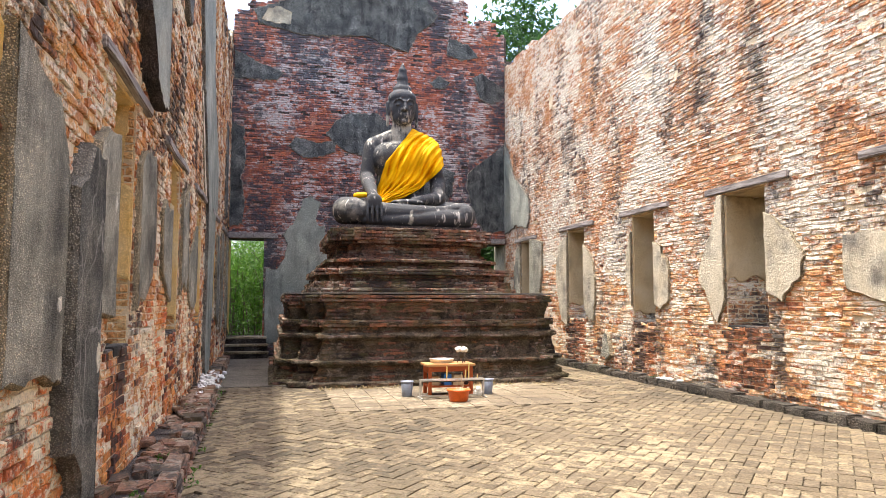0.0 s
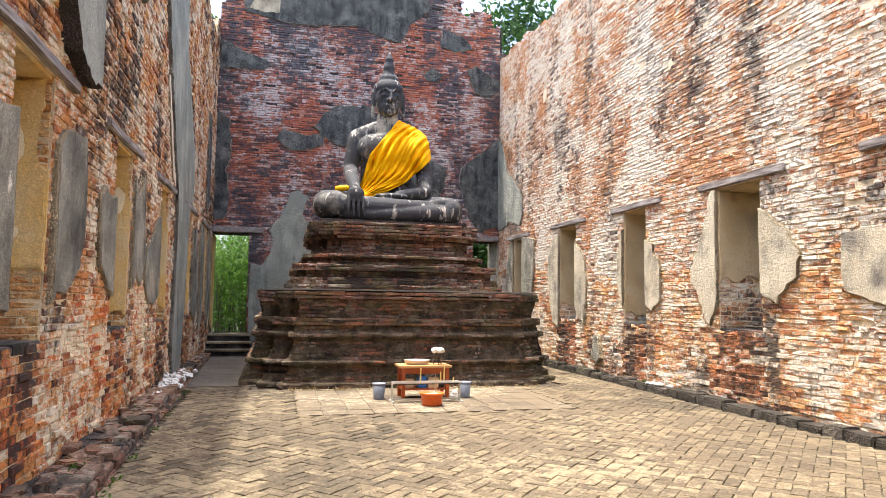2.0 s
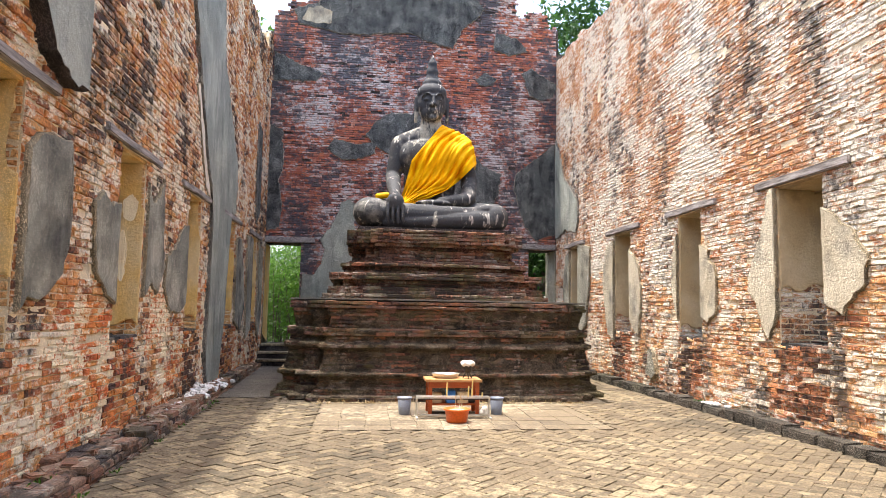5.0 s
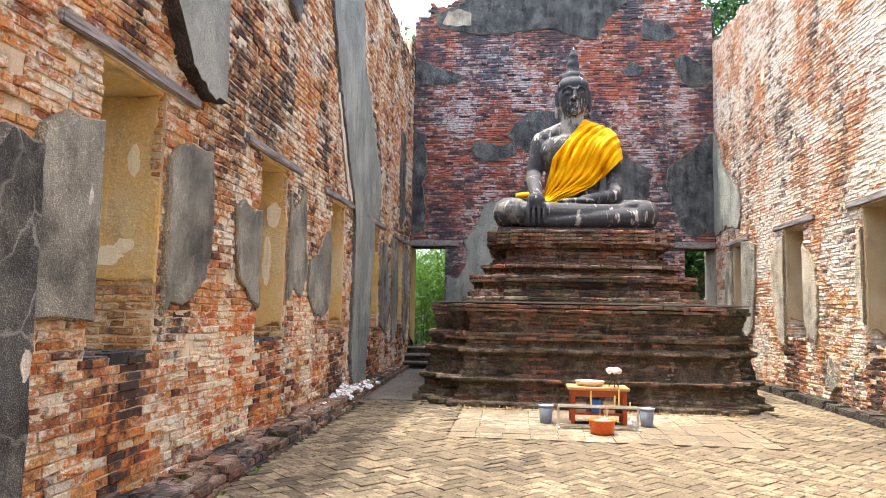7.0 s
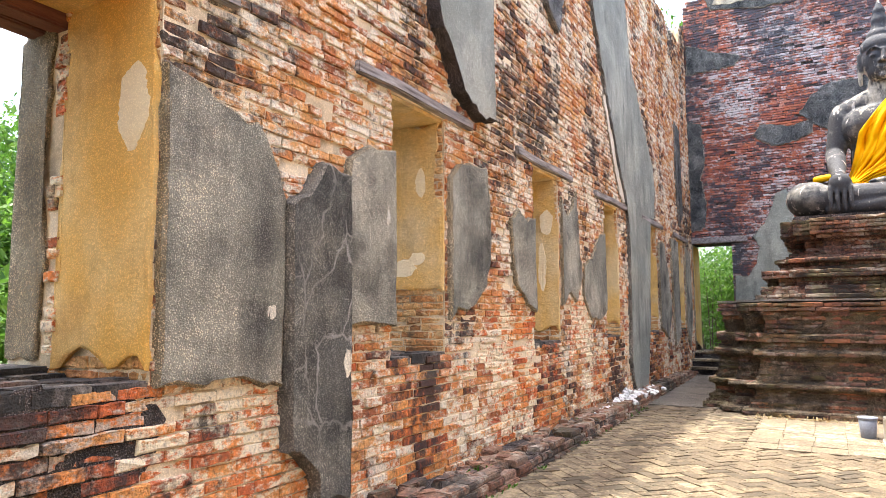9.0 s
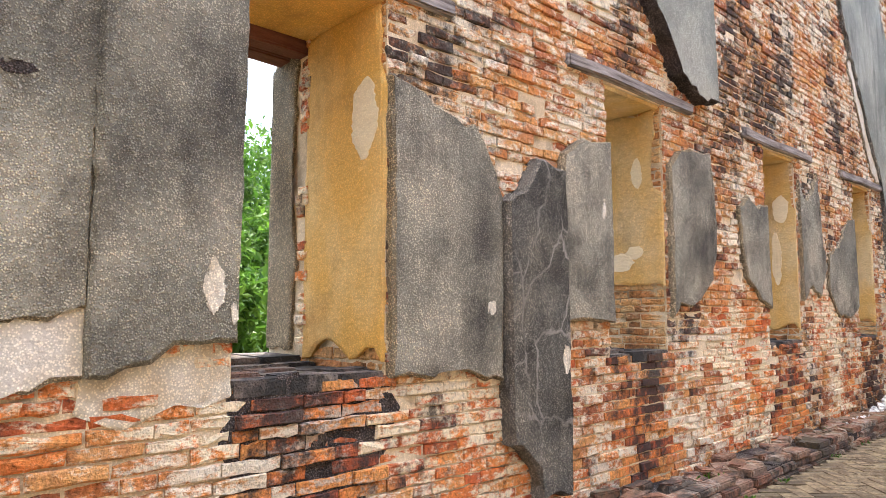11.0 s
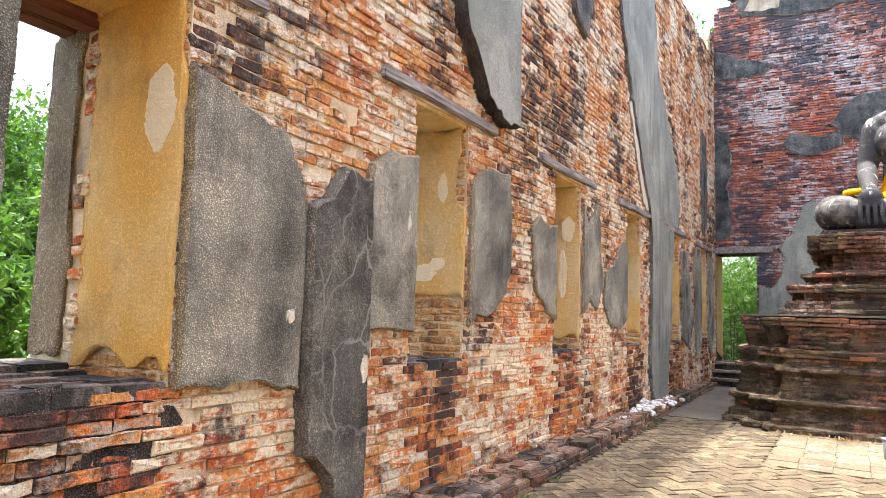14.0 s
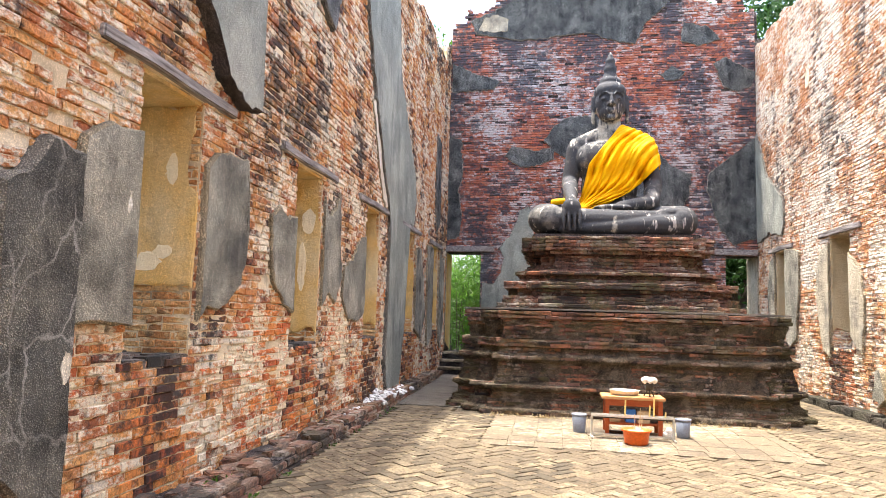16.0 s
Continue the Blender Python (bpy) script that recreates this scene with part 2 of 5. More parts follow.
M_JAMB = brick_material("jamb_brick", [(0.42, 0.19, 0.07), (0.58, 0.27, 0.10), (0.62, 0.38, 0.16), (0.52, 0.21, 0.075)], (0.70, 0.52, 0.28), (0.10, 0.07, 0.04), 0.54, 0.62, 91.0)
M_PATH = plaster_material("path_concrete", (0.17, 0.15, 0.125), (0.23, 0.205, 0.17), (0.08, 0.07, 0.06), 0.56, 0.58, 0.2, 73.0)
M_GREY_D = plaster_material("blue_grey_plaster", (0.20, 0.208, 0.197), (0.38, 0.38, 0.35), (0.035, 0.038, 0.042), 0.55, 0.515, 0.32, 13.0, drips=0.5, size=1.8)
M_CREAM = plaster_material("cream_plaster", (0.56, 0.48, 0.34), (0.70, 0.62, 0.46), (0.15, 0.14, 0.125), 0.50, 0.56, 0.15, 7.0)
M_RIM = plaster_material("broken_lime", (0.56, 0.44, 0.27), (0.72, 0.61, 0.42), (0.20, 0.15, 0.085), 0.5, 0.55, 0.3, 8.0)
M_EDGE = plaster_material("dirty_lime", (0.30, 0.27, 0.22), (0.50, 0.45, 0.37), (0.10, 0.085, 0.07), 0.54, 0.55, 0.3, 6.0, size=2)
M_COAT = plaster_material("lime_coat", (0.78, 0.70, 0.55), (0.86, 0.81, 0.70), (0.56, 0.48, 0.35), 0.49, 0.60, 0.12, 4.0, size=2.5)
M_PALE = plaster_material("pale_patch", (0.82, 0.69, 0.45), (0.86, 0.76, 0.54), (0.66, 0.50, 0.27), 0.5, 0.64, 0.04, 9.0)
M_OCHRE = plaster_material("ochre_plaster", (0.78, 0.47, 0.12), (0.82, 0.60, 0.26), (0.50, 0.28, 0.08), 0.53, 0.58, 0.08, 17.0)
M_SAND = plaster_material("sand_plaster", (0.75, 0.48, 0.16), (0.74, 0.58, 0.32), (0.24, 0.15, 0.07), 0.55, 0.58, 0.1, 18.0)
M_TAN = plaster_material("tan_plaster", (0.50, 0.37, 0.20), (0.60, 0.47, 0.29), (0.24, 0.18, 0.11), 0.55, 0.60, 0.08, 19.0)
M_WOOD = plain_material("weathered_wood", (0.10, 0.08, 0.07), (0.40, 0.36, 0.33), 5, (6, 0.5, 6), 0.85, 0.7)
M_BEAM = plain_material("red_beam", (0.13, 0.045, 0.03), (0.2, 0.08, 0.05), 5, (6, 1, 6), 0.8, 0.6)
M_SOIL = plaster_material("soil", (0.13, 0.11, 0.06), (0.20, 0.17, 0.10), (0.06, 0.055, 0.03), 0.55, 0.58, 0.4, 61.0, (0.05, 0.085, 0.02))
M_BED = plaster_material("paving_bed", (0.17, 0.13, 0.09), (0.24, 0.19, 0.13), (0.11, 0.085, 0.06), 0.55, 0.6, 0.3, 63.0)
M_CONCRETE = plaster_material("concrete", (0.30, 0.27, 0.22), (0.40, 0.36, 0.30), (0.17, 0.15, 0.12), 0.55, 0.6, 0.2, 71.0)
M_LEAF = leaf_material("leaves", (0.035, 0.10, 0.012), (0.12, 0.24, 0.03))
M_LEAF_D = leaf_material("dark_leaves", (0.02, 0.06, 0.012), (0.06, 0.14, 0.03))
M_BAMBOO = leaf_material("bamboo_leaves", (0.045, 0.13, 0.012), (0.15, 0.29, 0.04))
M_BARK = plain_material("bark", (0.07, 0.05, 0.04), (0.13, 0.1, 0.08), 8, (1, 1, 0.3), 0.9, 0.8)

# ---- makers ----


def part(name, bm, material, parent, label=""):
    me = bm if isinstance(bm, bpy.types.Mesh) else bpy.data.meshes.new(name)
    if me is not bm:
        bm.to_mesh(me)
        bm.free()
    for m in material if isinstance(material, (list, tuple)) else [material]:
        me.materials.append(m)
    ob = new(name, me)
    ob.parent = parent
    if label:
        ob["label"] = label
    return ob


def add_box(bm, x0, x1, y0, y1, z0, z1, bevel=0.0):
    got = bmesh.ops.create_cube(bm, size=1, matrix=Matrix.Translation(((x0 + x1) / 2, (y0 + y1) / 2, (z0 + z1) / 2)) @ Matrix.Diagonal((x1 - x0, y1 - y0, z1 - z0, 1)))
    if bevel:
        vs = set(got["verts"])
        es = [e for e in bm.edges if e.verts[0] in vs and e.verts[1] in vs]
        bmesh.ops.bevel(bm, geom=es, offset=bevel, segments=2, affect="EDGES")


def add_tube(bm, p, q, r0, r1, sides=12):
    p, q = Vector(p), Vector(q)
    m = Matrix.Translation((p + q) / 2) @ (q - p).to_track_quat("Z", "Y").to_matrix().to_4x4()
    bmesh.ops.create_cone(bm, cap_ends=True, segments=sides, radius1=r0, radius2=r1, depth=(q - p).length, matrix=m)


def add_ball(bm, c, rx, ry, rz, turn=0.0, seg=20):
    bmesh.ops.create_uvsphere(bm, u_segments=seg, v_segments=seg // 2 + 2, radius=1, matrix=pose(*c, 0, turn, 0) @ Matrix.Diagonal((rx, ry, rz, 1)))


def lathe(profile, sides=28):
    """A closed surface of revolution round z from (radius, height) pairs."""
    bm = bmesh.new()
    rings = [[bm.verts.new((r * math.cos(a), r * math.sin(a), z)) for a in (2 * math.pi * i / sides for i in range(sides))] for r, z in profile]
    for lo, hi in zip(rings, rings[1:]):
        for i in range(sides):
            bm.faces.new((lo[i], lo[(i + 1) % sides], hi[(i + 1) % sides], hi[i]))
    bm.faces.new(rings[0][::-1])
    bm.faces.new(rings[-1])
    for f in bm.faces:
        f.smooth = len(f.verts) == 4
    return bm


class Side:
    """A flat face of masonry: u runs along it, z up, n outwards from it."""

    def __init__(self, origin, along, out):
        self.o, self.u, self.n = np.array(origin, float), np.array(along, float), np.array(out, float)
        self.flip = np.dot(np.cross(self.u, (0, 0, 1)), self.n) < 0

    def at(self, u, v, n):
        return self.o + np.outer(u, self.u) + np.outer(v, (0, 0, 1)) + np.outer(n, self.n)


# ring of eight: two ends and two breaks along the lower and the upper edge
RING = [(i, (i + 1) % 8) for i in range(8)]
WALL_QUADS = [(4 + i, 4 + j, 12 + j, 12 + i) for i, j in RING]
BACK_POLYS = [(0, 1, 7, 6, 5, 4), (1, 2, 8, 7), (2, 3, 11, 10, 9, 8), (3, 0, 4, 11)]
BRICK_POLYS = BACK_POLYS + WALL_QUADS + [tuple(range(12, 20))]


def rows_of_bricks(rng, u0, u1, v0, v1, tall=0.063, lengths=(0.13, 0.20, 0.25, 0.29), holes=(), top=None, joint=0.009):
    """Bricks (u0, u1, v0, v1) in courses, with gaps where the openings are."""
    out, v = [], v0
    while v < v1:
        h = tall * rng.uniform(0.9, 1.1)
        gaps = sorted((max(a, u0), min(b, u1)) for a, b, c, d in holes if v + h * 0.6 > c and v + h * 0.4 < d and b > u0 and a < u1)
        spans, at = [], u0
        for a, b in gaps:
            spans.append((at, a))
            at = b
        spans.append((at, u1))
        for a, b in spans:
            u = a
            first = True
            while u < b - 0.03:
                L = rng.choice(lengths) * rng.uniform(0.9, 1.08)
                if first:
                    L, first = L * rng.uniform(0.4, 1), False
                e = min(u + L, b)
                if b - e < 0.06:
                    e = b
                if top is None or v + h < top((u + e) / 2):
                    out.append((u + joint * 0.3, e - joint * 0.3, v + joint * 0.6, v + h - joint * 0.4))
                u = e
        v += h
    return out


def bricks_mesh(name, side, bricks, rng, rough=0.006, lost=0.02, deep=0.05, sag=0.006, base=0.018, wear=1.0):
    b = np.array([x for x in bricks if rng.random() > lost], float)
    k = len(b)
    nrm = rng.normal(base, rough, k).clip(0.002, 0.06)
    c = rng.uniform(0.004, 0.011, k)
    u0, u1, v0, v1 = b.T
    wob = sag * np.sin(u0 * 1.7 + v0 * 2.3) + sag * 0.6 * np.sin(u0 * 5.1 + v0)
    v0, v1 = v0 + wob, v1 + wob
    z = np.zeros(k)
    p, q = rng.uniform(0.2, 0.45, k), rng.uniform(0.55, 0.8, k)
    ul, ur = u0 + (u1 - u0) * p, u0 + (u1 - u0) * q
    us = np.stack([u0, u1, u1, u0, u0, ul, ur, u1, u1, ur, ul, u0, u0 + c, ul, ur, u1 - c, u1 - c, ur, ul, u0 + c], 1)
    vs = np.stack([v0, v0, v1, v1, v0, v0, v0, v0, v1, v1, v1, v1, v0 + c, v0 + c, v0 + c, v0 + c, v1 - c, v1 - c, v1 - c, v1 - c], 1)
    ns = np.stack([z - deep] * 4 + [nrm - c] * 8 + [nrm] * 8, 1)
    slip = np.tile(rng.normal(0, 1, (k, 8)), (1, 2))
    us[:, 4:] += rng.normal(0, 0.0035, (k, 16))
    vs[:, 4:] += (slip * 0.0042 + rng.normal(0, 0.0012, (k, 16))) * wear
    ns[:, 4:] += (slip * 0.002 + rng.normal(0, 0.003, (k, 16))) * wear
    pts = side.at(us.ravel(), vs.ravel(), ns.ravel())
    polys = [f[::-1] for f in BRICK_POLYS] if side.flip else BRICK_POLYS
    faces = [tuple(i + 20 * j for i in f) for j in range(k) for f in polys]
    me = bpy.data.meshes.new(name)
    me.from_pydata(pts.tolist(), [], faces)
    return me


def unit_bricks(name, material, rng, count=6):
    """A few worn bricks of unit length and height, 1 deep, to be scaled; their front looks along -y."""
    got = []
    for _ in range(count):
        s = Side((0, 0, 0), (1, 0, 0), (0, -1, 0))
        me = bricks_mesh(name, s, [(-0.5, 0.5, -0.5, 0.5)], rng, rough=0.0, lost=0, deep=1.0, sag=0, base=0.0)
        co = np.array([v.co for v in me.vertices])
        co[12:, 0] *= 0.97
        co[12:, 2] *= 0.86
        co[4:12, 1] = 0.14
        slip = np.tile(rng.normal(0, 0.06, (8, 1)), (2, 1))
        co[4:, 2:] += slip
        co[4:] += rng.normal(0, 0.02, (16, 3)) * (0.5, 2.5, 0.8)
        me.vertices.foreach_set("co", co.ravel())
        me.materials.append(material)
        got.append(me)
    return got


def single_bricks(side, bricks, metas, parent, rng, name="brick", deep=0.05, base=0.014, rough=0.007):
    """Bricks that are objects of their own, on shared meshes."""
    u, n = Vector(side.u), Vector(side.n)
    rot = Matrix((u, -n, Vector((0, 0, 1)))).transposed().to_4x4()
    for a, b, c, d in bricks:
        out = max(0.002, rng.normal(base, rough))
        mid = side.at([(a + b) / 2], [(c + d) / 2], [out])[0]
        ob = new(name, metas[int(rng.integers(len(metas)))])
        ob.parent = parent
        ob.matrix_basis = Matrix.Translation(mid) @ rot @ Matrix.Diagonal((b - a, deep, d - c, 1))


def ragged(points, rng, step=0.07, rough=0.016):
    """A closed outline through the points with a broken edge."""
    out = []
    for p, q in zip(points, points[1:] + points[:1]):
        p, q = Vector(p), Vector(q)
        k = max(1, int((q - p).length / step))
        t = (q - p).normalized()
        side = Vector((-t.y, t.x))
        for i in range(k):
            w = p.lerp(q, i / k)
            j = rng.normal(0, rough * (0.18 if abs(t.x) < 0.07 and (q - p).length > 0.25 else 1.0))
            out.append(w + side * j + t * rng.normal(0, rough * 0.5) if i else w + side * j * 0.4)
    return out


def patch(name, side, points, mats, parent, rng, thick=0.04, rough=0.016, lip=0.017, label="", step=0.07):
    """A sheet of plaster on a wall, with a broken pale edge."""
    loop = ragged([tuple(p) for p in points], rng, step, rough)
    area = sum(a.x * b.y - b.x * a.y for a, b in zip(loop, loop[1:] + loop[:1]))
    if area < 0:
        loop.reverse()
    k = len(loop)
    inner = []
    for i, p in enumerate(loop):
        t = (loop[(i + 1) % k] - loop[i - 1]).normalized()
        inner.append(p + Vector((-t.y, t.x)) * lip * rng.uniform(0.6, 1.5))
    bm = bmesh.new()
    rings = []
    for pts, n in ((loop, -0.02), (loop, thick * 0.75), (inner, thick)):
        rings.append([bm.verts.new(side.at([p.x], [p.y], [n + (rng.normal(0, 0.002) if n > 0 else 0)])[0]) for p in pts])
    for lo, hi in zip(rings, rings[1:]):
        for i in range(k):
            bm.faces.new((lo[i], lo[(i + 1) % k], hi[(i + 1) % k], hi[i])).material_index = 1
    f = bm.faces.new(rings[2])
    bmesh.ops.triangulate(bm, faces=[f])
    bmesh.ops.recalc_face_normals(bm, faces=bm.faces)
    return part(name, bm, mats, parent, label)


def leaves_mesh(name, centres, spread, count, size, rng, droop=0.3, narrow=0.45):
    """Many small folded leaves round the clump centres."""
    c = np.array(centres, float)[rng.integers(len(centres), size=count)]
    p = c + rng.normal(0, 1, (count, 3)) * np.array(spread)
    d = rng.normal(0, 1, (count, 3))
    d[:, 2] -= droop
    d /= np.linalg.norm(d, axis=1)[:, None]
    s = np.cross(d, rng.normal(0, 1, (count, 3)))
    s /= np.linalg.norm(s, axis=1)[:, None]
    L = rng.uniform(0.6, 1.3, count)[:, None] * size
    up = np.cross(s, d) * L * 0.12
    pts = np.stack([p, p + d * L * 0.5 + s * L * narrow * 0.5 + up, p + d * L, p + d * L * 0.5 - s * L * narrow * 0.5 + up], 1)
    faces = np.arange(count * 4).reshape(-1, 4)
    me = bpy.data.meshes.new(name)
    me.from_pydata(pts.reshape(-1, 3).tolist(), [], faces.tolist())
    return me


def make_tree(x, y, trunk, height, radius, leaves, size, leaf, label, seed, lean=(0.0, 0.0)):
    rng = np.random.default_rng(seed)
    thing = tagged(new("tree"), label, "tree", "trees round the ruin")
    thing.location = (x, y, -0.1)
    bm = bmesh.new()
    fork = Vector((lean[0], lean[1], height * 0.45))
    add_tube(bm, (0, 0, 0), fork * 0.5, trunk, trunk * 0.8, 10)
    add_tube(bm, fork * 0.5, fork, trunk * 0.8, trunk * 0.6, 10)
    clumps = []
    for i in range(9):
        a = i * 2.4 + rng.uniform(-0.4, 0.4)
        r = radius * rng.uniform(0.35, 0.85)
        tip = fork + Vector((r * math.cos(a), r * math.sin(a), height * rng.uniform(0.1, 0.5)))
        mid = fork.lerp(tip, 0.5) + Vector((0, 0, 0.06 * height))
        add_tube(bm, fork, mid, trunk * 0.4, trunk * 0.22, 7)
        add_tube(bm, mid, tip, trunk * 0.22, trunk * 0.08, 7)
        for _ in range(7):
            clumps.append(tip.lerp(mid, rng.uniform(-0.2, 0.7)) + Vector(rng.normal(0, radius * 0.17, 3)))
    part("trunk", bm, M_BARK, thing)
    part("crown", leaves_mesh("crown", clumps, (radius * 0.12, radius * 0.12, radius * 0.09), leaves, size, rng), leaf, thing)
    return thing


rng = np.random.default_rng(7)
LX, RX, BY = -0.95, 6.60, 15.75
FRONT_Y = -5.5
LEFT = Side((LX, 0, 0), (0, 1, 0), (1, 0, 0))
RIGHT = Side((RX, 0, 0), (0, 1, 0), (-1, 0, 0))
BACK = Side((0, BY, 0), (1, 0, 0), (0, -1, 0))
SILL, HEAD = 1.02, 2.98
LEFT_WINDOWS = [(-2.66, -1.85), (0.07, 0.87), (2.83, 3.62), (5.56, 6.38), (8.28, 9.05), (10.95, 11.78), (13.80, 14.56)]
RIGHT_WINDOWS = [(-2.70, -1.90), (0.0, 0.8), (2.68, 3.50), (5.43, 6.27), (8.14, 8.87), (10.82, 11.62), (13.86, 14.50)]


def left_top(u):
    return 7.75 + 0.035 * (u - 12) + 0.09 * math.sin(u * 2.1) + 0.06 * math.sin(u * 5.3 + 1) + (0.35 if u > 15.0 else 0)


def right_top(u):
    return 8.05 + 0.06 * (u - 12.5) + 0.05 * math.sin(u * 1.9) + 0.04 * math.sin(u * 6.1)


def back_top(u):
    w = abs(u - 2.85)
    steps = ((3.75, 8.55), (3.45, 9.15), (2.6, 9.5), (2.1, 10.1), (1.3, 10.6))
    z = 11.0
    for edge, low in steps[::-1]:
        if w > edge:
            z = low
    return z + 0.07 * math.sin(u * 4.3) + 0.05 * math.sin(u * 9.7)


# ---- ground ----
bm = bmesh.new()
add_box(bm, -400, 400, -400, 400, -0.6, -0.05)
tagged(part("ground", bm, M_SOIL, None), kind="structure")
bm = bmesh.new()
add_box(bm, LX, RX, FRONT_Y, BY, -0.1, -0.012)
floor = tagged(part("floor", bm, M_BED, None), kind="structure")
bm = bmesh.new()
add_box(bm, LX + 0.02, 0.62, 9.25, BY - 0.4, -0.02, 0.004)
part("path", bm, M_PATH, floor, "smooth grey concrete path")

# ---- walls ----


def wall_core(name, boxes, mat):
    bm = bmesh.new()
    for b in boxes:
        add_box(bm, *b)
    return tagged(part(name, bm, mat, None), kind="structure")


def side_wall(name, x_in, way, windows, top, mat):
    """A thick wall along y with window openings that narrow towards the outside."""
    boxes = []
    for near, far, grow in ((0.0, 0.75, 0.0), (0.75, 1.15, 0.015)):
        a, b = sorted((x_in - way * near, x_in - way * far))
        at = FRONT_Y
        for w0, w1 in windows:
            w0, w1 = w0 + grow, w1 - grow
            boxes += [(a, b, at, w0, -0.3, HEAD - grow), (a, b, w0, w1, -0.3, SILL + grow * 0.6)]
            at = w1
        boxes.append((a, b, at, BY + 1.0, -0.3, HEAD - grow))
        u = FRONT_Y
        while u < BY + 0.9:
            e = min(u + 0.5, BY + 1.0)
            boxes.append((a, b, u, e, HEAD - grow, top((u + e) / 2) - 0.1))
            u = e
    return wall_core(name, boxes, mat)


wall_left = side_wall("wall_left", LX, 1, LEFT_WINDOWS, left_top, M_MORTAR)
wall_right = side_wall("wall_right", RX, -1, RIGHT_WINDOWS, right_top, M_MORTAR)
DOORS = [(-0.95, -0.05), (5.85, 6.60)]
DOOR_Z, DOOR_HEAD = 0.50, 3.03
boxes = [(-0.05, 5.85, BY, BY + 0.9, -0.3, DOOR_HEAD), (-2.1, -0.95, BY, BY + 0.9, -0.3, DOOR_HEAD), (6.6, 7.75, BY, BY + 0.9, -0.3, DOOR_HEAD)]
boxes += [(a, b, BY, BY + 0.9, -0.3, DOOR_Z - 0.02) for a, b in DOORS]
u = -1.15
while u < 6.95:
    boxes.append((u, u + 0.3, BY, BY + 0.9, DOOR_HEAD, back_top(u + 0.15) - 0.1))
    u += 0.3
wall_back = wall_core("wall_back", boxes, M_MORTAR_D)
wall_front = wall_core("wall_front", [(-2.1, 1.9, FRONT_Y - 0.8, FRONT_Y, -0.3, 7.6), (3.7, 7.75, FRONT_Y - 0.8, FRONT_Y, -0.3, 7.6), (1.9, 3.7, FRONT_Y - 0.8, FRONT_Y, 3.2, 7.6)], M_MORTAR)

# ---- plinth under the statue ----
CX = 2.82
LOW = [(0.00, 0.27), (0.085, 0.27), (0.09, 0.18), (0.19, 0.17), (0.195, 0.11), (0.34, 0.10), (0.345, 0.18), (0.42, 0.18), (0.425, 0.10), (0.60, 0.05), (0.76, 0.03), (0.765, 0.11), (0.85, 0.11),
       (0.855, 0.03), (0.98, 0.01), (0.985, 0.07), (1.06, 0.07), (1.065, -0.06), (1.20, -0.05), (1.36, 0.0), (1.365, 0.04), (1.52, 0.04)]
HIGH = [(1.52, 0.43), (1.62, 0.43), (1.625, 0.36), (1.74, 0.34), (1.745, 0.25), (1.90, 0.25), (1.905, 0.33), (1.98, 0.33), (1.985, 0.09), (2.10, 0.04), (2.105, 0.13), (2.20, 0.12), (2.205, -0.02), (2.32, -0.12),
        (2.46, -0.12), (2.465, -0.05), (2.55, -0.02), (2.555, 0.04), (2.78, 0.04)]
LOW_RINGS = [(2.40, 9.60, 14.3), (2.11, 9.30, 14.6), (1.82, 9.00, 14.9)]
HIGH_RINGS = [(1.55, 10.62, 13.5), (1.38, 10.44, 13.7), (1.15, 10.28, 13.9)]


def reach(profile, z):
    """How far the moulding stands out at a height."""
    zs, ds = zip(*profile)
    return float(np.interp(z, zs, ds))


def plinth_core(rings, d, z0, z1):
    """One solid with stepped corners."""
    (a, a0, a1), (b, b0, b1), (c, c0, c1) = [(hw + d, ya - d, yb + d) for hw, ya, yb in rings]
    half = [(c, c0), (c, b0), (b, b0), (b, a0), (a, a0), (a, a1), (b, a1), (b, b1), (c, b1), (c, c1)]
    plan = half + [(-x, y) for x, y in half[::-1]]
    bm = bmesh.new()
    f = bm.faces.new([bm.verts.new((CX + x, y, z0)) for x, y in plan])
    got = bmesh.ops.extrude_face_region(bm, geom=[f])
    for v in got["geom"]:
        if isinstance(v, bmesh.types.BMVert):
            v.co.z = z1
    bmesh.ops.recalc_face_normals(bm, faces=bm.faces)
    return bm


plinth = tagged(new("plinth"), "stepped dark red brick plinth with mouldings, blackened and mossy", "plinth")
part("core", plinth_core(LOW_RINGS, -0.09, 0.0, 1.50), M_MORTAR_D, plinth)
part("upper_core", plinth_core(HIGH_RINGS, -0.15, 1.50, 2.77), M_MORTAR_D, plinth)


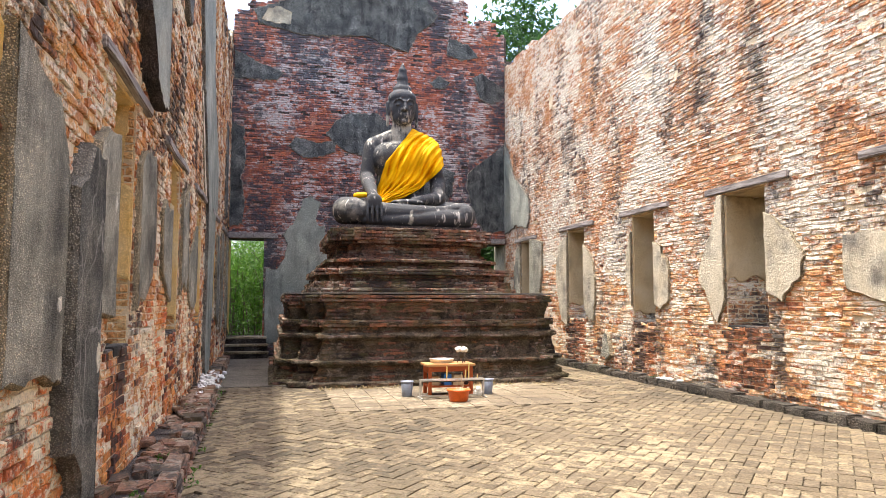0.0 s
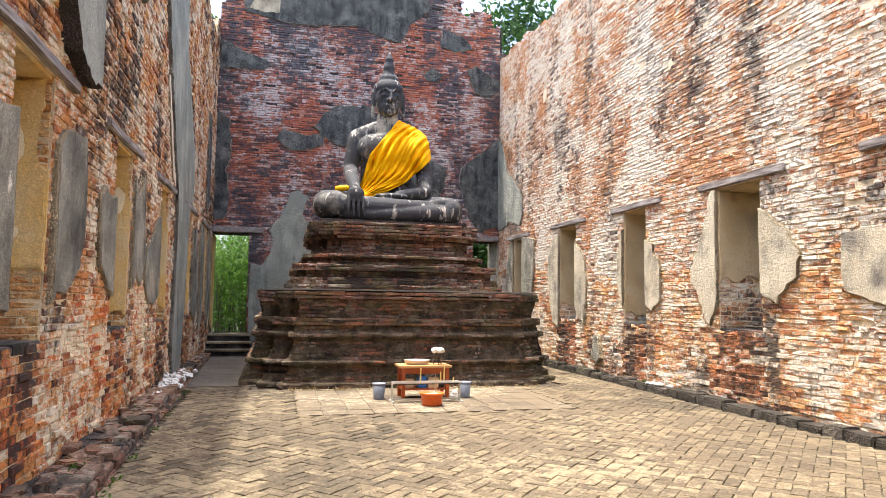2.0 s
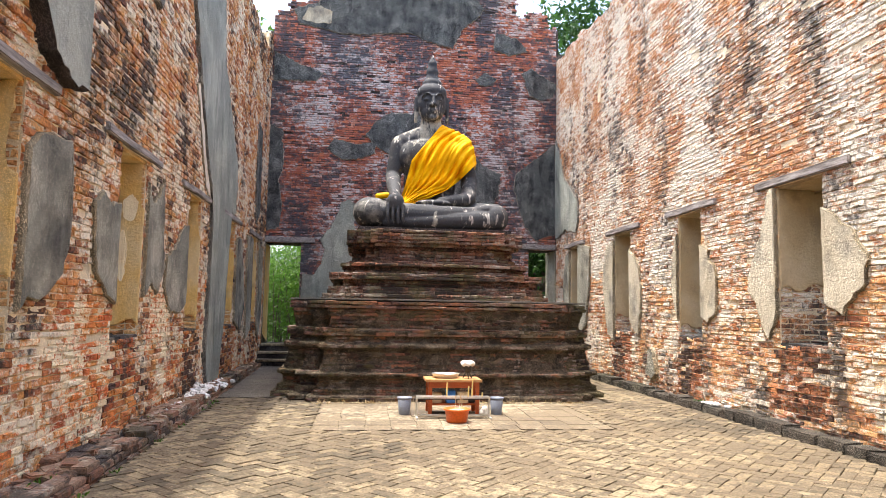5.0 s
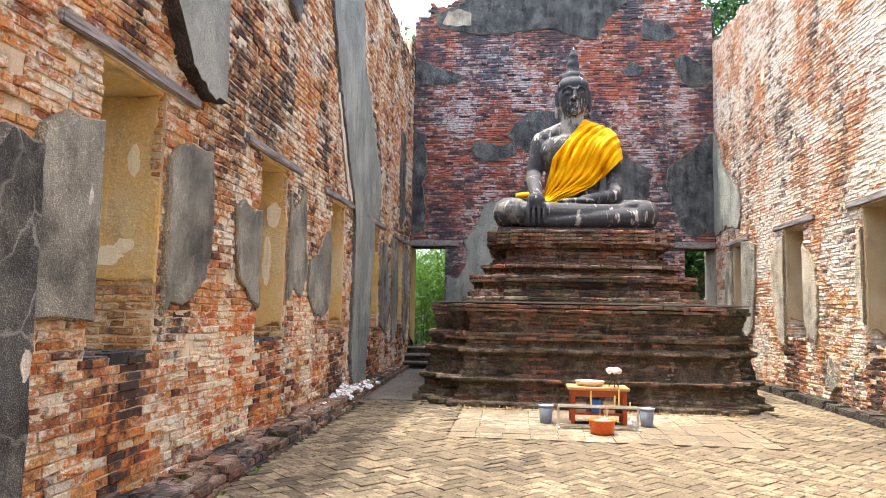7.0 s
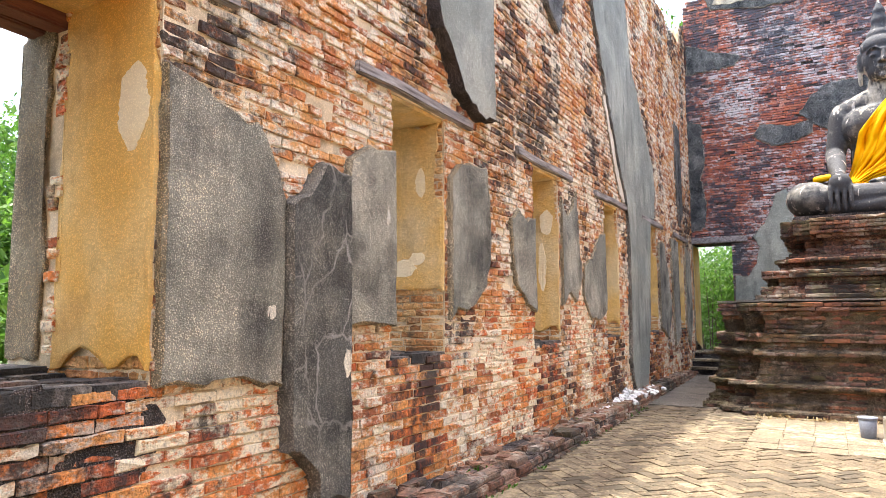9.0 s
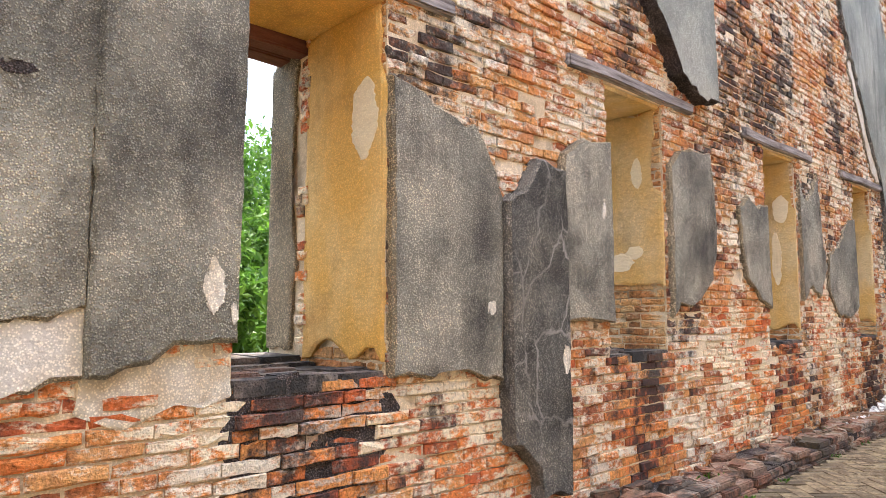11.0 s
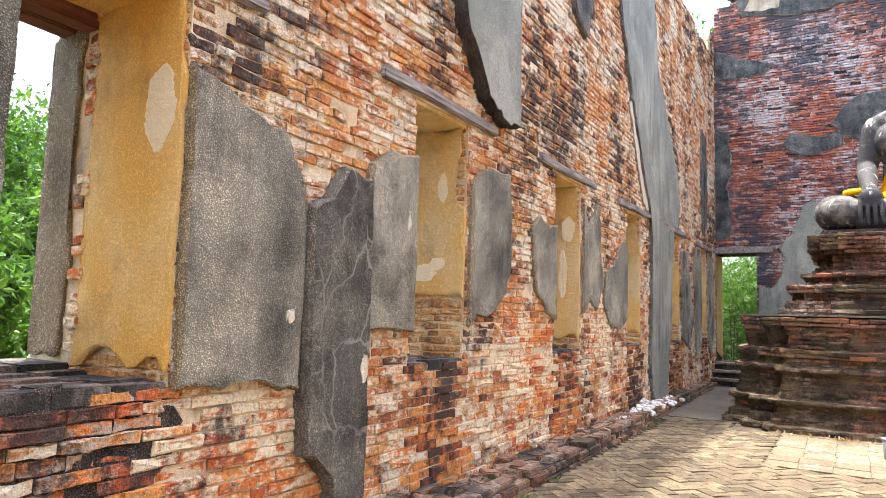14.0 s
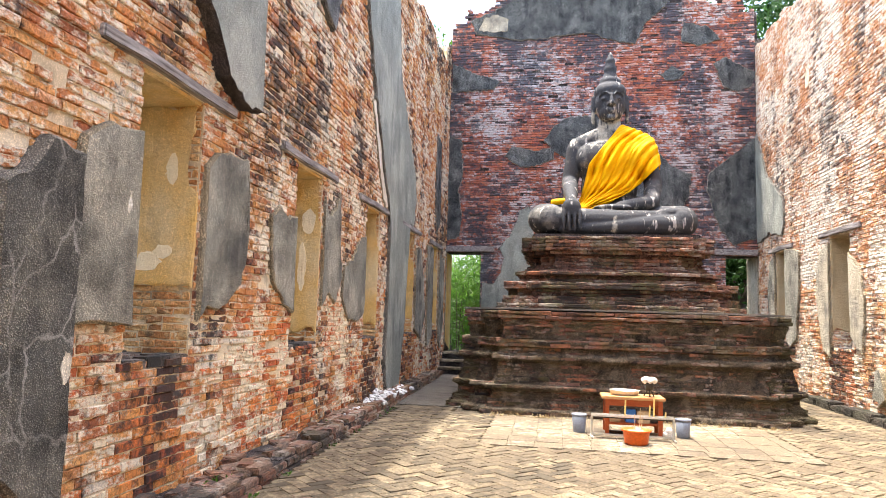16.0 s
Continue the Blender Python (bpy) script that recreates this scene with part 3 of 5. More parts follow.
def crust(profile, rings, z0, z1, lift, mat, label, step=0.045, fine=0.022):
    """Mossy crust over the plinth's faces, through which the bricks show in places."""
    levels = int((z1 - z0) / fine)
    for hw, ya, yb in rings:
        faces = ((Vector((CX - hw, ya, 0)), Vector((1, 0, 0)), Vector((0, -1, 0)), 2 * hw, True),
                 (Vector((CX - hw, ya, 0)), Vector((0, 1, 0)), Vector((-1, 0, 0)), 2.6, False),
                 (Vector((CX + hw, ya, 0)), Vector((0, 1, 0)), Vector((1, 0, 0)), 2.6, False))
        for o, along, out, length, front in faces:
            bm = bmesh.new()
            grid = []
            n = int(length / step)
            for k in range(levels + 1):
                z = z0 + (z1 - z0) * k / levels
                d = reach(profile, z)
                row = []
                for i in range(n + 1):
                    s = i / n
                    u = (-d + (length + 2 * d) * s) if front else -d + (length + d) * s
                    p = o + along * u + Vector((0, 0, z))
                    w = 0.026 * noise.noise(p * 2.6) + 0.022 * noise.noise(Vector((p.x * 7, p.y * 7, p.z * 15))) + 0.022 * noise.noise(Vector((p.x * 16, p.y * 16, p.z * 34)))
                    row.append(bm.verts.new(p + out * (d + lift + w)))
                grid.append(row)
            for a, c in zip(grid, grid[1:]):
                for i in range(n):
                    bm.faces.new((a[i], a[i + 1], c[i + 1], c[i])).smooth = True
            part("crust", bm, mat, plinth, label)


crust(LOW, LOW_RINGS, 0.01, 1.36, 0.008, M_CRUST, "mossy brown crust over the bricks")
crust(HIGH, HIGH_RINGS, 1.545, 2.76, -0.012, M_CRUST_U, "dark red worn crust over the bricks")
# top of the lower ledge, pale to stand in for its sunlit edge
bm = plinth_core(LOW_RINGS, 0.045, 1.515, 1.54)
part("capping", bm, M_CONCRETE, plinth, "pale ledge top that stands in for its sunlit edge")
bm = bmesh.new()
add_box(bm, CX - 1.42, CX + 1.40, 10.62, 13.0, 2.77, 2.87, 0.02)
part("top_slab", bm, M_MORTAR_D, plinth, "dark stone slab under the statue")

# ---- statue and its robe ----
SX, SY, SZ = 2.80, 11.75, 2.87


def limb(bm, points, radii):
    for (p, r), (q, s) in zip(zip(points, radii), zip(points[1:], radii[1:])):
        add_tube(bm, p, q, r, s, 16)
    for p, r in zip(points, radii):
        add_ball(bm, p, r, r, r, 0, 16)


def statue_shape():
    bm = bmesh.new()
    # crossed legs
    limb(bm, [(-0.35, 0.1, 0.36), (-1.22, -0.55, 0.33), (-1.1, -0.72, 0.32)], [0.34, 0.29, 0.27])
    limb(bm, [(-1.15, -0.72, 0.30), (0.1, -0.86, 0.27), (0.95, -0.62, 0.36)], [0.24, 0.19, 0.13])
    limb(bm, [(0.35, 0.1, 0.36), (1.22, -0.45, 0.31), (1.18, -0.6, 0.28)], [0.34, 0.29, 0.26])
    limb(bm, [(1.22, -0.62, 0.24), (0.1, -0.93, 0.15), (-0.85, -0.88, 0.11)], [0.22, 0.16, 0.10])
    add_ball(bm, (0.95, -0.66, 0.42), 0.30, 0.13, 0.11, -8)
    add_ball(bm, (0, 0.15, 0.32), 0.95, 0.75, 0.30)
    # trunk of the body
    add_ball(bm, (0, 0.08, 0.62), 0.56, 0.44, 0.45)
    add_ball(bm, (0, 0.08, 1.05), 0.53, 0.38, 0.60)
    add_ball(bm, (0, 0.05, 1.50), 0.62, 0.38, 0.52)
    add_ball(bm, (-0.28, -0.10, 1.55), 0.36, 0.22, 0.34)
    add_ball(bm, (0.28, -0.10, 1.55), 0.36, 0.22, 0.34)
    limb(bm, [(-0.60, 0.08, 1.84), (-0.22, 0.08, 2.0), (0, 0.08, 2.03), (0.22, 0.08, 2.0), (0.60, 0.08, 1.84)], [0.18, 0.20, 0.24, 0.20, 0.18])
    limb(bm, [(0, 0.06, 2.0), (0, 0.0, 2.36)], [0.27, 0.20])
    # arm that reaches over the knee
    limb(bm, [(-0.62, 0.06, 1.76), (-0.74, 0.02, 1.15), (-0.74, -0.5, 0.82), (-0.73, -0.84, 0.62)], [0.19, 0.155, 0.135, 0.10])
    add_ball(bm, (-0.73, -0.98, 0.48), 0.17, 0.10, 0.17)
    for i in range(4):
        x = -0.87 + i * 0.094
        limb(bm, [(x, -1.03, 0.42), (x, -1.08, 0.22), (x + 0.005, -1.07, 0.06 + 0.02 * abs(i - 1.5))], [0.033, 0.031, 0.026])
    # arm in the lap
    limb(bm, [(0.62, 0.06, 1.76), (0.80, 0.0, 1.1), (0.72, -0.35, 0.68), (0.15, -0.62, 0.56)], [0.19, 0.165, 0.15, 0.10])
    add_ball(bm, (0.0, -0.66, 0.53), 0.34, 0.17, 0.07)
    # head, bent a little forward
    head = bmesh.new()
    body, bm = bm, head
    add_ball(bm, (0, 0, 2.66), 0.335, 0.36, 0.46)
    add_ball(bm, (0, -0.09, 2.44), 0.265, 0.28, 0.28)
    limb(bm, [(0, -0.36, 2.80), (0, -0.40, 2.68), (0, -0.425, 2.58)], [0.026, 0.04, 0.06])
    add_ball(bm, (-0.055, -0.38, 2.565), 0.045, 0.045, 0.035)
    add_ball(bm, (0.055, -0.38, 2.565), 0.045, 0.045, 0.035)
    limb(bm, [(-0.27, -0.24, 2.77), (-0.20, -0.31, 2.84), (-0.11, -0.355, 2.85), (-0.03, -0.37, 2.78)], [0.012, 0.017, 0.018, 0.016])
    limb(bm, [(0.27, -0.24, 2.77), (0.20, -0.31, 2.84), (0.11, -0.355, 2.85), (0.03, -0.37, 2.78)], [0.012, 0.017, 0.018, 0.016])
    add_ball(bm, (-0.135, -0.29, 2.70), 0.085, 0.065, 0.036)
    add_ball(bm, (0.135, -0.29, 2.70), 0.085, 0.065, 0.036)
    limb(bm, [(-0.125, -0.31, 2.465), (-0.05, -0.365, 2.445), (0, -0.365, 2.435), (0.05, -0.365, 2.445), (0.125, -0.31, 2.465)], [0.018, 0.034, 0.03, 0.034, 0.018])
    add_ball(bm, (0, -0.345, 2.385), 0.085, 0.045, 0.026)
    add_ball(bm, (0, -0.31, 2.28), 0.10, 0.07, 0.07)
    for s in (-1, 1):
        limb(bm, [(s * 0.35, 0.03, 2.80), (s * 0.37, 0.0, 2.55), (s * 0.365, -0.02, 2.22)], [0.06, 0.045, 0.04])
    add_ball(bm, (0, 0.04, 2.93), 0.355, 0.365, 0.26)
    add_ball(bm, (0, 0.05, 3.16), 0.24, 0.24, 0.17)
    limb(bm, [(0, 0.05, 3.26), (0, 0.05, 3.42), (0, 0.05, 3.46), (0, 0.05, 3.62), (0, 0.05, 3.66), (0, 0.05, 3.88)], [0.17, 0.13, 0.145, 0.10, 0.11, 0.02])
    bm.transform(Matrix.Translation((0, -0.02, 2.25)) @ pose(0, 0, 0, 4) @ Matrix.Diagonal((0.86, 0.88, 0.83, 1)) @ Matrix.Translation((0, 0, -2.18)))
    me = bpy.data.meshes.new("head")
    bm.to_mesh(me)
    bm.free()
    body.from_mesh(me)
    bpy.data.meshes.remove(me)
    return body


m, nt, b = blank("statue_stone", 0.75)
wide = grain(nt, 2.0, 7, shift=(3, 1, 0), rough=0.65)
drip = grain(nt, 6.0, 5, stretch=(2.0, 2.0, 0.3), shift=(1, 0, 2))
col = blend(nt, ramp(nt, wide, [(0.54, 0.0), (0.72, 1.0)]), (0.045, 0.045, 0.047), (0.24, 0.222, 0.19))
col = blend(nt, ramp(nt, drip, [(0.60, 0.0), (0.66, 0.8)]), col, (0.50, 0.46, 0.40))
# paler on the neck, the collar and in runs on the cheeks
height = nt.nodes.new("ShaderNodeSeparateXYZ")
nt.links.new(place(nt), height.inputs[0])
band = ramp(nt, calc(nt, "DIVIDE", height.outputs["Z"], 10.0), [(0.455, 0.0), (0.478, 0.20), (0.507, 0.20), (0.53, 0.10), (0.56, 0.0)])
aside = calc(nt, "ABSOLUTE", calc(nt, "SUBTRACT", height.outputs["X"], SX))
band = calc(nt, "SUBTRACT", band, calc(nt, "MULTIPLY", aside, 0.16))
paling = calc(nt, "ADD", band, grain(nt, 3.2, 7, stretch=(1.5, 1.5, 0.7), shift=(5, 2, 0), rough=0.65))
col = blend(nt, ramp(nt, paling, [(0.60, 0.0), (0.69, 0.8)]), col, (0.44, 0.40, 0.315))
col = blend(nt, 0.6, col, ramp(nt, grain(nt, 40, 4), [(0.3, 0.55), (0.7, 1.35)]), "MULTIPLY")
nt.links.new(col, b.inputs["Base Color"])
relief(nt, b, calc(nt, "ADD", grain(nt, 18, 6), grain(nt, 90, 3)), 0.5, 0.012)
M_STATUE = m

shape = statue_shape()
shape.transform(Matrix.Translation((SX, SY, SZ)))
from mathutils.bvhtree import BVHTree
tree = BVHTree.FromBMesh(shape)
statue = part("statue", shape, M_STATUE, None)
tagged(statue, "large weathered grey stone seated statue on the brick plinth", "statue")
fuse = statue.modifiers.new("fuse", "REMESH")
fuse.mode, fuse.voxel_size, fuse.use_smooth_shade = "VOXEL", 0.018, True
ease = statue.modifiers.new("ease", "SMOOTH")
ease.factor, ease.iterations = 0.5, 3

m, nt, b = blank("yellow_cloth", 0.62)
col = ramp(nt, grain(nt, 3.0, 4), [(0.35, (0.80, 0.38, 0.001)), (0.65, (0.92, 0.50, 0.002))])
nt.links.new(col, b.inputs["Base Color"])
b.inputs["Specular IOR Level"].default_value = 0.1
relief(nt, b, grain(nt, 160, 2), 0.15, 0.004)
M_CLOTH = m


def robe():
    """Cloth laid over one shoulder and across the chest, with folds that run from the shoulder to the waist."""
    bm = bmesh.new()
    across, down = 96, 120
    EDGE_S = (0, 0.25, 0.5, 0.75, 1)
    rows = []
    for j in range(down + 1):
        t = j / down
        row = []
        for i in range(across + 1):
            s = i / across
            # upper edge: neck to waist on the bare side; lower edge: elbow to lap
            up = Vector((np.interp(s, EDGE_S, (0.20, -0.08, -0.40, -0.49, -0.60)), np.interp(s, EDGE_S, (2.20, 1.82, 1.40, 1.0, 0.66))))
            lo = Vector((np.interp(s, EDGE_S, (0.94, 0.68, 0.34, -0.04, -0.48)), np.interp(s, EDGE_S, (1.48, 1.20, 0.89, 0.66, 0.50))))
            bulge = 0.26 * math.sin(math.pi * t) * (1 - s) ** 1.6
            p = up.lerp(lo, t) + Vector((0.72, 0.62)) * bulge
            x, z = SX + p.x, SZ + p.y
            hit = tree.ray_cast(Vector((x, 8.0, z)), Vector((0, 1, 0)))[0]
            y = hit.y if hit and hit.y < SY + 0.15 else None
            row.append([x, y, z, s, t])
        rows.append(row)
    ys = np.array([[c[1] if c[1] is not None else np.nan for c in r] for r in rows])
    bad = np.isnan(ys)
    ys[bad] = SY + 0.12
    for _ in range(14):
        pad = np.pad(ys, 1, mode="edge")
        mean = (pad[:-2, 1:-1] + pad[2:, 1:-1] + pad[1:-1, :-2] + pad[1:-1, 2:]) / 4
        ys = np.minimum(ys, mean) * 0.5 + mean * 0.5
    grid = []
    for j, r in enumerate(rows):
        g = []
        for i, (x, _, z, s, t) in enumerate(r):
            w = t * 14 + 1.2 * math.sin(s * 4 + t * 3) + 0.5 * math.sin(s * 9)
            fold = 0.085 * abs(math.sin(w * 1.55 + 0.8 * math.sin(s * 5))) ** 0.6 + 0.022 * math.sin(w * 4.1 + s * 6) + 0.02 * math.sin(s * 7 + t * 13)
            g.append(bm.verts.new((x, ys[j, i] - 0.045 - fold * (0.75 + 1.1 * s * (1.3 - s)), z)))
        grid.append(g)
    for a, c in zip(grid, grid[1:]):
        for i in range(across):
            bm.faces.new((a[i], c[i], c[i + 1], a[i + 1])).smooth = True
    # back fall of the cloth over the shoulder
    top = [row[0] for row in grid]
    tail = [bm.verts.new((v.co.x + 0.02, SY + 0.30, v.co.z - 0.05)) for v in top]
    mid = [bm.verts.new((v.co.x + 0.01, (v.co.y + SY + 0.3) / 2, v.co.z + 0.035)) for v in top]
    for a, c in ((top, mid), (mid, tail)):
        for i in range(len(top) - 1):
            bm.faces.new((a[i], a[i + 1], c[i + 1], c[i])).smooth = True
    bmesh.ops.recalc_face_normals(bm, faces=bm.faces)
    return bm


cloth = tagged(part("robe", robe(), M_CLOTH, None), "bright yellow cloth robe draped over the statue's shoulder and chest", "robe")
thick = cloth.modifiers.new("thick", "SOLIDIFY")
thick.thickness, thick.offset = 0.015, 0
bm = bmesh.new()
for a, c, r in (((-1.05, -0.62, 0.64), (-0.75, -0.72, 0.66), 0.05), ((-1.0, -0.52, 0.66), (-0.72, -0.55, 0.70), 0.06)):
    add_tube(bm, Vector(a) + Vector((SX, SY, SZ)), Vector(c) + Vector((SX, SY, SZ)), r, r * 0.8, 10)
    add_ball(bm, Vector(a) + Vector((SX, SY, SZ)), r, r, r, 0, 10)
tagged(part("cloth_roll", bm, M_CLOTH, None), "rolled end of yellow cloth lying on the statue's knee", "cloth")

# ---- plaster on the walls ----
M_CRACK = plaster_material("cracked_plaster", (0.25, 0.24, 0.205), (0.50, 0.46, 0.36), (0.07, 0.068, 0.06), 0.55, 0.54, 0.3, 2.0)
cracks(M_CRACK, 2.6, 0.022, (0.5, 0.46, 0.4), 0.8)
GREY, BLUE, CREAM = [M_GREY, M_RIM], [M_GREY_D, M_EDGE], [M_CREAM, M_RIM]


def plaster(side, wall, mats, thick, *pts):
    return patch("plaster_patch", side, list(pts), mats, wall, rng, thick)


def on_left(mats, thick, *pts):
    plaster(LEFT, wall_left, mats, thick, *pts)


def spot(u, v, w, h, thick, mat):
    """A small chip, lime mark or dark hole patch on the plaster."""
    pts = [(u + w * math.cos(a) * rng.uniform(0.75, 1.1), v + h * math.sin(a) * rng.uniform(0.8, 1.1)) for a in (k * 0.524 for k in range(12))]
    patch("chip_or_hole_shade", LEFT, pts, [mat, mat], wall_left, rng, thick, 0.004, 0.003, step=0.012)


def on_right(*pts, mats=CREAM, thick=0.05):
    plaster(RIGHT, wall_right, mats, thick, *pts)


TALL = [M_TALL, M_EDGE]


def on_back(*pts, mats=BLUE, thick=0.05):
    plaster(BACK, wall_back, mats, thick, *pts)


on_left(GREY, 0.055, (-5.4, 6.8), (-5.4, 1.1), (-3.0, 1.05), (-1.6, 1.16), (-1.01, 1.24), (-0.77, 1.31), (-0.49, 1.345), (-0.48, 3.5), (-0.5, 6.5))
on_left([M_GREY, M_GREY], 0.085, (-0.51, 4.9), (-0.50, 1.10), (-0.36, 1.12), (-0.19, 1.20), (0.065, 1.21), (0.075, 2.4), (0.07, 2.98), (-0.42, 2.99), (-0.40, 4.6))
on_left([M_COAT, M_RIM], 0.035, (-2.2, 1.25), (-0.46, 1.36), (-0.49, 1.10), (-0.66, 1.05), (-0.83, 1.02), (-1.0, 0.94), (-1.5, 0.82), (-2.3, 0.8))
on_left([M_LIME, M_LIME], 0.013, (-0.52, 1.16), (0.06, 1.26), (0.065, 1.0), (-0.05, 0.95), (-0.2, 0.98), (-0.33, 0.9), (-0.52, 0.97))
on_left(GREY, 0.06, (0.87, 2.55), (1.0, 2.52), (1.25, 2.43), (1.52, 2.34), (1.64, 2.14), (1.69, 2.0), (1.69, 0.95), (1.48, 1.0), (1.3, 1.05), (1.15, 0.98), (0.88, 1.01))
on_left([M_CRACK, M_EDGE], 0.11, (1.69, 1.98), (1.76, 2.03), (1.83, 2.05), (1.92, 2.2), (2.05, 2.28), (2.24, 2.24), (2.25, 1.28), (2.27, 0.56), (2.25, 0.22), (1.96, 0.24), (1.93, 0.42), (1.84, 0.52), (1.71, 0.58))
on_left(GREY, 0.07, (2.25, 2.28), (2.35, 2.42), (2.5, 2.50), (2.8, 2.53), (2.825, 1.27), (2.5, 1.29), (2.26, 1.27))
on_left(GREY, 0.06, (3.64, 2.50), (3.78, 2.62), (4.0, 2.68), (4.32, 2.70), (4.40, 2.4), (4.42, 1.98), (4.32, 1.6), (4.15, 1.48), (3.95, 1.38), (3.76, 1.40), (3.65, 1.30))
on_left(GREY, 0.05, (4.90, 2.30), (5.1, 2.42), (5.3, 2.32), (5.54, 2.38), (5.55, 1.36), (5.3, 1.45), (5.02, 1.66), (4.93, 1.95))
on_left(GREY, 0.05, (6.40, 2.75), (6.55, 2.55), (6.75, 2.62), (6.95, 2.9), (7.0, 2.2), (7.15, 1.85), (6.9, 1.5), (6.65, 1.62), (6.40, 1.45))
on_left(GREY, 0.04, (7.25, 2.0), (7.6, 2.1), (7.9, 2.4), (8.25, 2.5), (8.26, 1.4), (7.9, 1.25), (7.5, 1.3), (7.2, 1.6))
on_left(TALL, 0.07, (7.45, 6.5), (7.87, 5.6), (8.1, 5.2), (8.48, 4.5), (8.80, 4.05), (9.05, 3.6), (9.50, 3.05), (9.55, 2.2), (9.48, 0.6), (9.65, 0.16), (9.985, 0.16), (9.985, 5.2), (9.6, 6.9), (8.6, 7.3))
on_left([M_LIME, M_RIM], 0.035, (8.30, 4.55), (8.55, 4.1), (8.85, 3.6), (9.1, 3.2), (9.50, 3.03), (9.1, 3.65), (8.8, 4.15), (8.45, 4.65))
on_left(TALL, 0.05, (10.02, 5.6), (10.30, 5.3), (10.65, 4.95), (11.05, 4.5), (11.50, 4.1), (11.60, 3.6), (11.45, 3.09), (10.47, 3.09), (10.47, 2.97), (10.94, 2.97), (10.93, 1.3), (10.75, 0.7), (10.6, 0.16), (10.02, 0.16))
on_left(GREY, 0.05, (11.8, 2.7), (12.3, 2.75), (12.6, 2.2), (12.9, 1.4), (12.5, 0.9), (11.85, 1.1))
on_left(GREY, 0.05, (13.0, 2.9), (13.75, 2.9), (13.78, 0.9), (13.2, 0.7), (13.1, 1.6))
on_left(GREY, 0.05, (14.6, 2.9), (15.2, 2.7), (15.3, 1.2), (14.9, 0.6), (14.6, 1.0))
on_left(BLUE, 0.05, (13.9, 5.6), (14.4, 5.5), (14.5, 3.6), (14.1, 3.3), (13.85, 4.2))
# hanging plaster; its thick edge is dark to paint in the shadow there
on_left([M_TALL, M_MORTAR_D], 0.14, (3.10, 5.6), (3.18, 4.6), (3.33, 3.75), (3.55, 3.5), (3.8, 3.2), (4.15, 3.08), (4.38, 3.13), (4.34, 4.2), (4.42, 5.9))
on_left(BLUE, 0.09, (5.75, 5.9), (5.84, 5.15), (6.0, 4.9), (6.33, 4.75), (6.42, 4.95), (6.6, 5.4), (6.5, 6.1))

spot(2.69, 2.04, 0.022, 0.08, 0.074, M_COAT)
spot(-0.05, 1.44, 0.05, 0.11, 0.089, M_COAT)
spot(0.04, 1.33, 0.02, 0.05, 0.089, M_COAT)
# dark patch painted for the shade inside a small hole
spot(-0.76, 2.165, 0.075, 0.028, 0.059, M_MORTAR_D)
spot(1.58, 1.36, 0.04, 0.05, 0.064, M_COAT)
spot(2.2, 1.05, 0.04, 0.1, 0.113, M_COAT)

on_right((5.43, 2.60), (5.25, 2.52), (5.08, 2.36), (4.9, 2.2), (4.74, 1.95), (4.8, 1.70), (4.95, 1.62), (5.13, 1.40), (5.43, 1.52))
on_right((6.27, 2.97), (6.42, 2.92), (6.5, 2.6), (6.66, 2.3), (6.84, 1.95), (6.88, 1.72), (6.72, 1.55), (6.6, 1.26), (6.44, 1.08), (6.27, 1.40))
on_right((8.14, 2.44), (7.95, 2.38), (7.72, 2.10), (7.66, 1.7), (7.7, 1.40), (7.92, 1.25), (8.14, 1.34))
on_right((8.87, 2.68), (8.98, 2.5), (9.06, 2.1), (9.02, 1.6), (8.87, 1.30))
on_right((10.82, 2.62), (10.6, 2.5), (10.4, 2.3), (10.28, 1.9), (10.3, 1.4), (10.42, 0.95), (10.6, 1.1), (10.82, 1.25))
on_right((11.62, 2.85), (12.0, 2.75), (12.22, 2.1), (12.1, 1.5), (11.95, 1.0), (11.62, 0.85))
on_right((13.86, 3.0), (13.4, 2.95), (13.0, 2.85), (13.05, 2.2), (13.14, 1.8), (13.3, 1.1), (13.6, 0.95), (13.86, 1.1), mats=GREY)
on_right((14.5, 2.9), (14.8, 2.8), (15.0, 2.0), (14.9, 1.3), (14.5, 1.2), mats=GREY)
on_right((4.16, 2.17), (4.18, 1.8), (4.14, 1.54), (3.9, 1.46), (3.67, 1.38), (3.5, 1.38), (3.5, 2.14), (3.8, 2.2))
on_right((15.7, 6.0), (15.3, 5.5), (15.0, 4.9), (14.5, 4.5), (13.9, 4.1), (13.8, 3.7), (14.0, 3.3), (14.8, 3.45), (15.7, 3.3), mats=TALL)
on_right((9.95, 0.62), (9.86, 0.80), (9.72, 0.72), (9.62, 0.36), (9.8, 0.25), (10.02, 0.33), mats=GREY, thick=0.09)

on_back((-0.93, 6.05), (-0.62, 5.95), (-0.55, 5.2), (-0.66, 4.57), (-0.55, 4.0), (-0.60, 3.42), (-0.93, 3.3))
on_back((0.92, 4.1), (1.15, 4.2), (1.4, 4.0), (1.25, 3.6), (1.22, 3.3), (1.5, 3.4), (1.62, 2.2), (1.6, 0.3), (0.0, 0.3), (-0.02, 1.6), (0.0, 2.25), (0.28, 2.22), (0.45, 2.5), (0.55, 2.9), (0.40, 3.15), (0.75, 3.5), mats=TALL)
on_back((5.50, 5.05), (5.75, 5.25), (6.1, 5.5), (6.55, 5.9), (6.57, 3.42), (6.25, 3.35), (6.02, 3.27), (5.75, 3.6), (5.54, 4.2), (5.42, 4.6))
